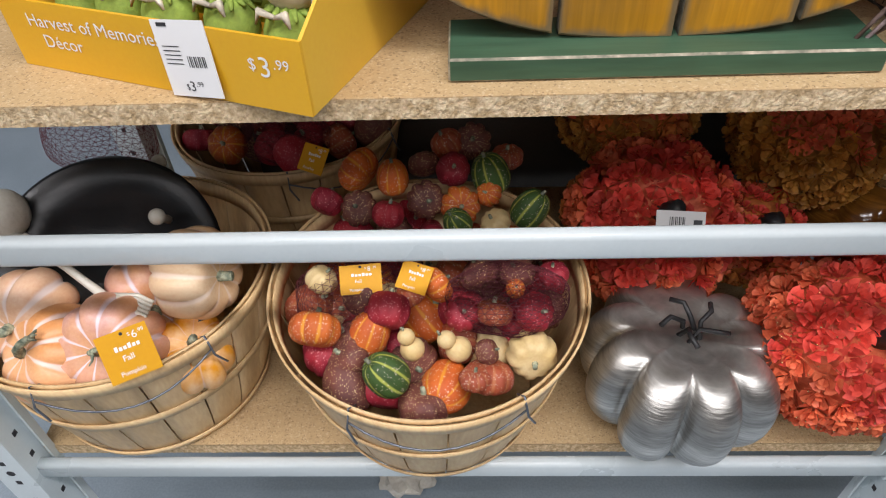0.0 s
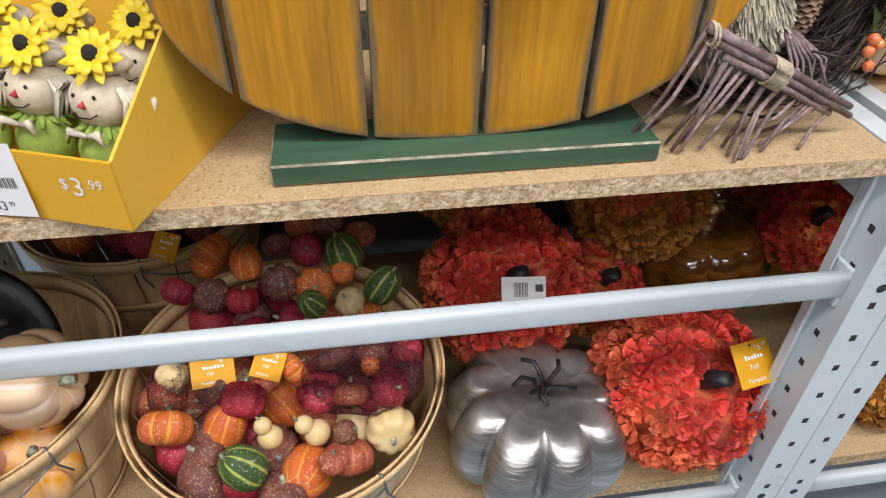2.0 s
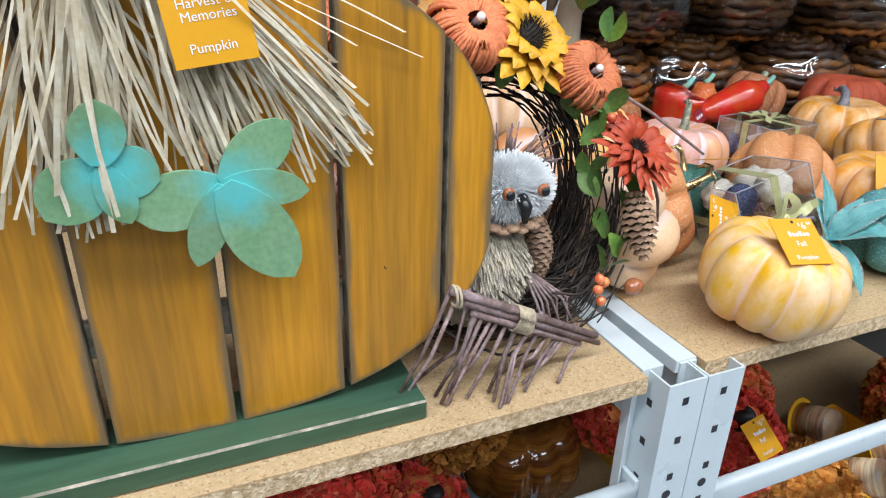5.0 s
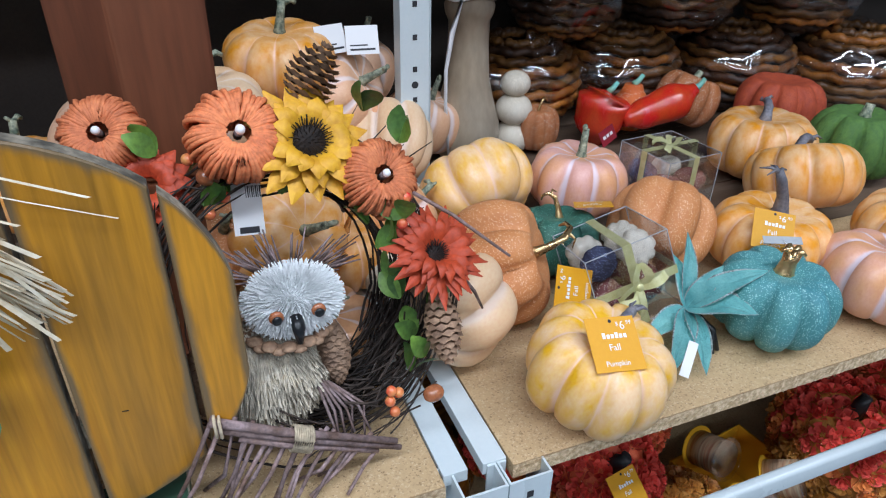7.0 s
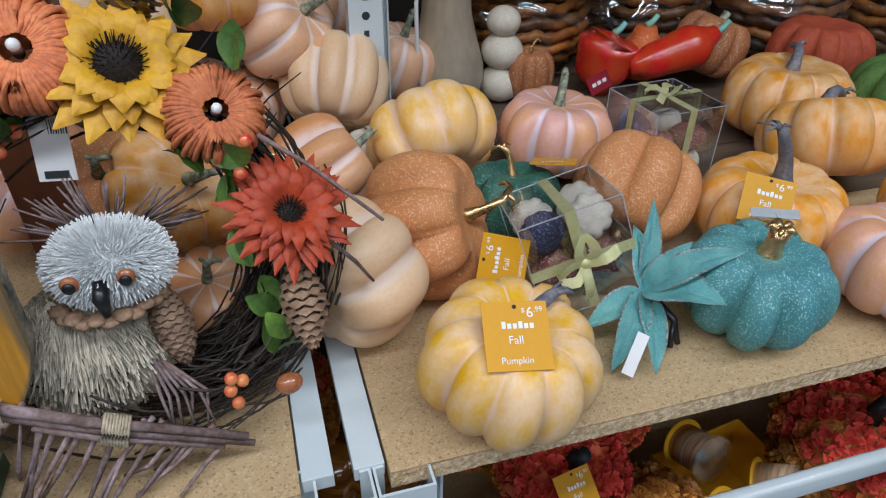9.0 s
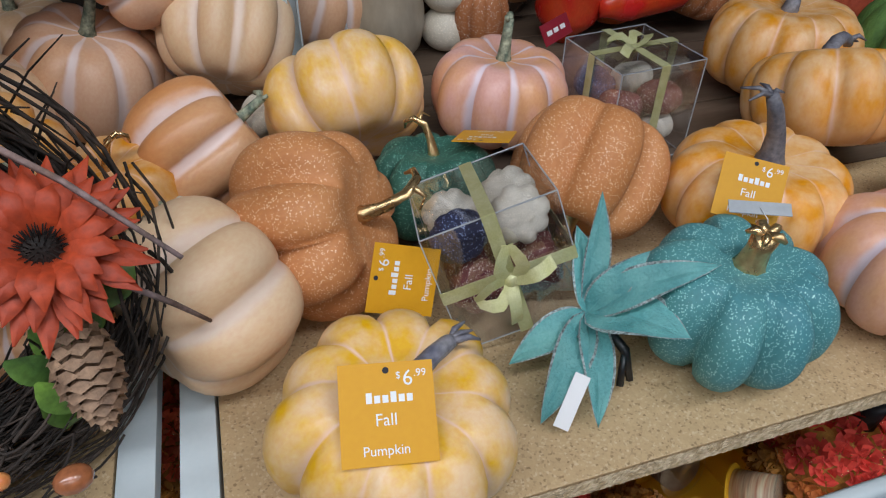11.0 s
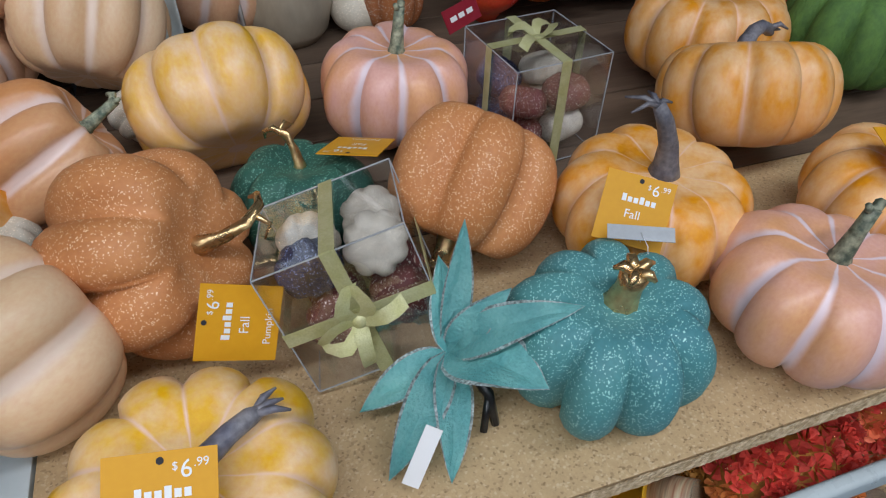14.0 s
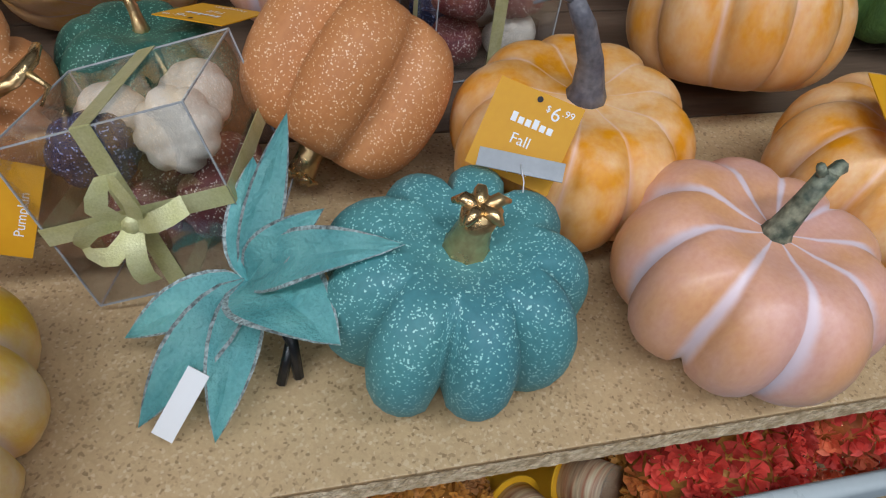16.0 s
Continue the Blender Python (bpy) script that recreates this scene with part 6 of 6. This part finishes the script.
def lathe(prof, n=40):
    bm = bmesh.new()
    rings = [[bm.verts.new((r * math.cos(math.tau * j / n), r * math.sin(math.tau * j / n), z)) for j in range(n)] for r, z in prof]
    for a, b in zip(rings, rings[1:]):
        for j in range(n):
            bm.faces.new((a[j], a[(j + 1) % n], b[(j + 1) % n], b[j]))
    bm.faces.new(rings[0][::-1])
    bm.faces.new(rings[-1])
    return bm


vase = thing("vase", pose(0.955, 0.800, 1.0) @ Matrix.Scale(1.13, 4), "taupe ceramic bottle vase with ribbon and tag", "vase")
part("body", lathe([(0.045, 0), (0.056, 0.015), (0.063, 0.045), (0.062, 0.07), (0.050, 0.11), (0.040, 0.15), (0.036, 0.21), (0.036, 0.25), (0.042, 0.262), (0.044, 0.275), (0.038, 0.29), (0.036, 0.33), (0.03, 0.33), (0.03, 0.28)]), VASEM, vase)
bm = tube(bmesh.new(), [(0.045 * math.cos(a), 0.045 * math.sin(a), 0.29 + 0.004 * math.sin(3 * a)) for a in [math.tau * i / 20 for i in range(21)]], 0.0025, 5)
tube(bm, [(-0.03, -0.035, 0.288), (-0.05, -0.045, 0.24), (-0.062, -0.05, 0.18), (-0.062, -0.052, 0.12), (-0.056, -0.055, 0.03)], [0.003, 0.005, 0.004, 0.004, 0.003], 4)
part("ribbon", bm, WHITE, vase, "white satin ribbon")
wg = thing("stacked_gourd", pose(1.062, 0.790, 1.0), "white glitter stacked gourd ornament", "gourd")
bm = bmesh.new()
for z, r in ((0.034, 0.042), (0.095, 0.040), (0.15, 0.032)):
    ball(bm, (0, 0, z), r, (1, 1, 0.85), 18, 12)
part("body", bm, GWHITE, wg)


def wicker(c, R, h, seed, label):
    """Big pumpkin of stacked braided strands under crinkled clear wrap."""
    rnd = random.Random(seed)
    ob = thing("woven_pumpkin", pose(*c, 0, 0, seed * 40), label, "woven pumpkin", "woven pumpkins")
    n = 11
    for k in range(n):
        th = math.pi * (0.10 + 0.80 * k / (n - 1))
        r0, z0 = R * math.sin(th) ** 0.7, h / 2 * math.cos(th)
        bm, N = bmesh.new(), 90
        pts, rad = [], []
        for i in range(N + 1):
            a = math.tau * i / N
            lobe = 1 - 0.07 * (1 - abs(math.sin(4 * a)) ** 0.6)
            pts.append((r0 * lobe * math.cos(a), r0 * lobe * math.sin(a), z0 + 0.003 * math.sin(12 * a + k)))
            rad.append(h / n * (0.50 + 0.20 * abs(math.sin(15 * a + k * 1.7))))
        tube(bm, pts, rad, 6, caps=False)
        part("braid", bm, WICKERS[rnd.randrange(3)], ob)
    bm = bmesh.new()
    bmesh.ops.create_icosphere(bm, subdivisions=4, radius=1.0, matrix=Matrix.Diagonal((R * 1.12, R * 1.12, h * 0.60, 1)))
    for v in bm.verts:
        v.co += v.co.normalized() * (0.020 * noise.noise(v.co * 16) + 0.007 * noise.noise(v.co * 60))
    p = part("plastic_wrap", bm, FILM, ob, "crinkled clear plastic wrap")
    p.visible_shadow = False
    return ob


WICKERS = [WICKER, mat("orange_wicker", (0.42, 0.15, 0.02), 0.45, 0, 0.3, 30, 0.4, (0.20, 0.07, 0.015)), mat("dark_wicker", (0.07, 0.028, 0.010), 0.5, 0, 0.3, 30, 0.4)]
for q, (c, R) in enumerate((((1.16, 0.98, 1.10), 0.15), ((1.46, 0.99, 1.10), 0.15), ((1.77, 0.92, 1.10), 0.15), ((2.05, 0.80, 1.10), 0.15), ((1.30, 1.02, 1.29), 0.13), ((1.62, 1.00, 1.29), 0.14), ((1.94, 0.92, 1.29), 0.14))):
    wicker(c, R, 0.20, q + 1, "amber and black woven pumpkin in crinkled clear wrap")


def mini(kind, p, r, parent, seed):
    rnd = random.Random(seed)
    m = pose(*p, rnd.uniform(-40, 40), rnd.uniform(-40, 40), rnd.uniform(0, 360)) @ pose(0, 0, -r * 0.7)
    part("mini_pumpkin", ribbed(r, r * 1.45, 8, 0.14, 0.25, seed, 0.8, 0, 10, 4), kind, parent, m=m)


def gift_box(m, s, h, fills, label, bow_at):
    """Clear film box of mini pumpkins tied with ribbon."""
    ob = thing("gift_box", m, label, "gift box", "clear gift boxes")
    for nm, b in (("film_side", (-s, s, -s, -s + 0.0006, 0, h)), ("film_side", (-s, s, s - 0.0006, s, 0, h)), ("film_side", (-s, -s + 0.0006, -s + 0.001, s - 0.001, 0, h)), ("film_side", (s - 0.0006, s, -s + 0.001, s - 0.001, 0, h)), ("film_lid", (-s, s, -s, s, h, h + 0.0006))):
        p = part(nm, boxbm(*b), FILM, ob, smooth=False)
        p.visible_shadow = False
    k = 0
    for z in (0.026, 0.068):
        for x in (-1, 1):
            for y in (-1, 1):
                mini(fills[k % len(fills)], (x * s * 0.48, y * s * 0.48, z + 0.003 * k % 0.006), s * 0.47, ob, 300 + k)
                k += 1
    w = 0.006
    for a in ((-w, w, -s - 0.001, s + 0.001, h + 0.0012, h + 0.0018), (-w, w, -s - 0.0016, -s - 0.001, 0, h + 0.0012), (-w, w, s + 0.001, s + 0.0016, 0, h + 0.0012), (-s - 0.001, s + 0.001, -w, w, h + 0.002, h + 0.0026), (-s - 0.0016, -s - 0.001, -w, w, 0, h + 0.0012), (s + 0.001, s + 0.0016, -w, w, 0, h + 0.0012)):
        part("ribbon", boxbm(*a), RIBBON, ob, "woven sage-gold ribbon", smooth=False)
    bm = bmesh.new()
    for k in range(4):
        a = math.radians((35, 145, 215, 325)[k])
        r = (0.045, 0.042, 0.05, 0.048)[k]
        loop = k < 2
        for side in (-1, 1):
            pts = [(r * f * math.cos(a) + (0.012 * math.sin(f * math.pi) * side * -math.sin(a) if loop else 0), r * f * math.sin(a) + (0.012 * math.sin(f * math.pi) * side * math.cos(a) if loop else 0), 0.006 + 0.016 * math.sin(f * 2.6)) for f in (0, 0.25, 0.5, 0.75, 1)]
            rows = [[bm.verts.new((p[0] - s2 * 0.007 * math.sin(a), p[1] + s2 * 0.007 * math.cos(a), p[2] + 0.003 * s2 * side)) for s2 in (-1, 1)] for p in pts]
            for p, q in zip(rows, rows[1:]):
                bm.faces.new((p[0], p[1], q[1], q[0]))
            if not loop:
                break
    ball(bm, (0, 0, 0.008), 0.008, (1.2, 1, 0.7), 8, 6)
    part("bow", bm, RIBBON, ob, "woven sage-gold bow", m=pose(*bow_at) @ Matrix.Scale(0.78, 4))
    bm = bmesh.new()
    for a in (-s, s):
        for b in (-s, s):
            box(bm, a - 0.0005, a + 0.0005, b - 0.0005, b + 0.0005, 0.001, h - 0.001)
        for z in (0, h):
            box(bm, a - 0.0005, a + 0.0005, -s, s, z - 0.0005, z + 0.0005)
            box(bm, -s, s, a - 0.0005, a + 0.0005, z - 0.0005, z + 0.0005)
    tagged(part("film_edges", bm, FEDGE, ob, "pale folded film edges", smooth=False), kind="stuff")
    return ob


gift_box(pose(1.185, 0.436, 1.0005, 0, 0, 6), 0.059, 0.125, (GPLUM, GNAVY, GWHITE, GWHITE, GPLUM, GNAVY, GPLUM, GWHITE), "clear gift box of mini glitter pumpkins with ribbon", (0, 0, 0.118))
gift_box(pose(0.920, 0.204, 1.068, 78.0, -17.8, -6.2) @ pose(0, 0, -0.0525), 0.057, 0.112, (GPLUM, GWHITE, GPLUM, GWHITE, GPLUM, GNAVY, GPLUM, GWHITE), "tipped clear gift box of mini glitter pumpkins", (0, 0, 0.115, 0, 0, 45))
tg = thing("red_tag", pose(1.145, 0.565, 1.105, 60, 0, 35), "dark red card tag beside the gift box", "tag")
part("card", boxbm(-0.035, 0.035, -0.014, 0.014, 0, 0.001), REDTAG, tg, smooth=False)
part("print", lettering([(-0.025, -0.012, -0.003, 0.003), (-0.008, 0.004, -0.003, 0.003), (0.009, 0.022, -0.003, 0.003)], 0.0014), WHITE, tg, smooth=False)

# teal fabric poinsettia on a clip
poin = thing("poinsettia_clip", pose(0.968, 0.112, 1.052) @ Matrix.Scale(1.06, 4), "teal glitter fabric poinsettia pick with black clip", "artificial flower")


def petal(p0, p1, w, up, seed):
    bm = bmesh.new()
    a, b = Vector(p0), Vector(p1)
    d = b - a
    s = d.cross(Vector((0.1, -0.35, 0.93))).normalized()
    n = s.cross(d).normalized()
    rows = []
    N = 9
    for i in range(N + 1):
        f = i / N
        ww = w * (math.sin(math.pi * min(1, f ** 0.75 * 0.96 + 0.04)) ** 0.85)
        base = a + d * f + n * up * math.sin(math.pi * f) * d.length
        rows.append([bm.verts.new(base + s * ww * q + n * (0.28 * ww * abs(q) + 0.0007 * math.sin(i * 5 + q * 9))) for q in (-1, -0.86, -0.4, 0, 0.4, 0.86, 1)])
    for p, g in zip(rows, rows[1:]):
        for j in range(6):
            f = bm.faces.new((p[j], p[j + 1], g[j + 1], g[j]))
            f.material_index = 1 if j in (0, 5) else 0
    bmesh.ops.solidify(bm, geom=bm.faces[:], thickness=0.0008)
    part("petal", bm, (TEALF, SILVERG), poin, "teal fabric petal edged in silver glitter", smooth=False)


for p1, w, up in (((0.08, -0.034, 0.057), 0.016, 0.12), ((0.045, -0.064, 0.022), 0.026, 0.1), ((-0.023, -0.075, -0.039), 0.014, 0.1), ((-0.062, -0.06, -0.039), 0.015, 0.12), ((0.03, 0.055, 0.072), 0.011, 0.05), ((0.044, -0.0, 0.052), 0.013, 0.1), ((-0.069, -0.013, -0.023), 0.014, 0.1), ((0.009, 0.05, 0.047), 0.014, 0.1)):
    petal((0, 0, 0), p1, w * 1.02, up, 0)
bm = tube(bmesh.new(), [(0.005, 0, 0), (0.02, -0.03, -0.018), (0.022, -0.042, -0.040)], [0.004, 0.004, 0.003], 6)
tube(bm, [(0.02, -0.03, -0.018), (0.012, -0.044, -0.041)], [0.003, 0.003], 6)
part("clip", bm, BLACKP, poin, "black plastic clip")
part("price_label", boxbm(-0.006, 0.006, -0.021, 0.021, 0, 0.0007), WHITE, poin, "white barcode label", smooth=False, m=pose(-0.038, -0.058, -0.024, 48, 20, -30))

pl = thing("paper_label", pose(1.132, 0.132, 1.110, 28, 0, -24), "pale grey paper label tied above the teal pumpkin", "label")
part("card", boxbm(-0.026, 0.026, -0.006, 0.006, 0, 0.0008), FEDGE, pl, smooth=False)
part("string", tube(bmesh.new(), [(0, 0, 0.001), (0.004, -0.012, 0.004), (0.006, -0.026, -0.004)], 0.0004, 4), WHITE, pl, "thin white string")
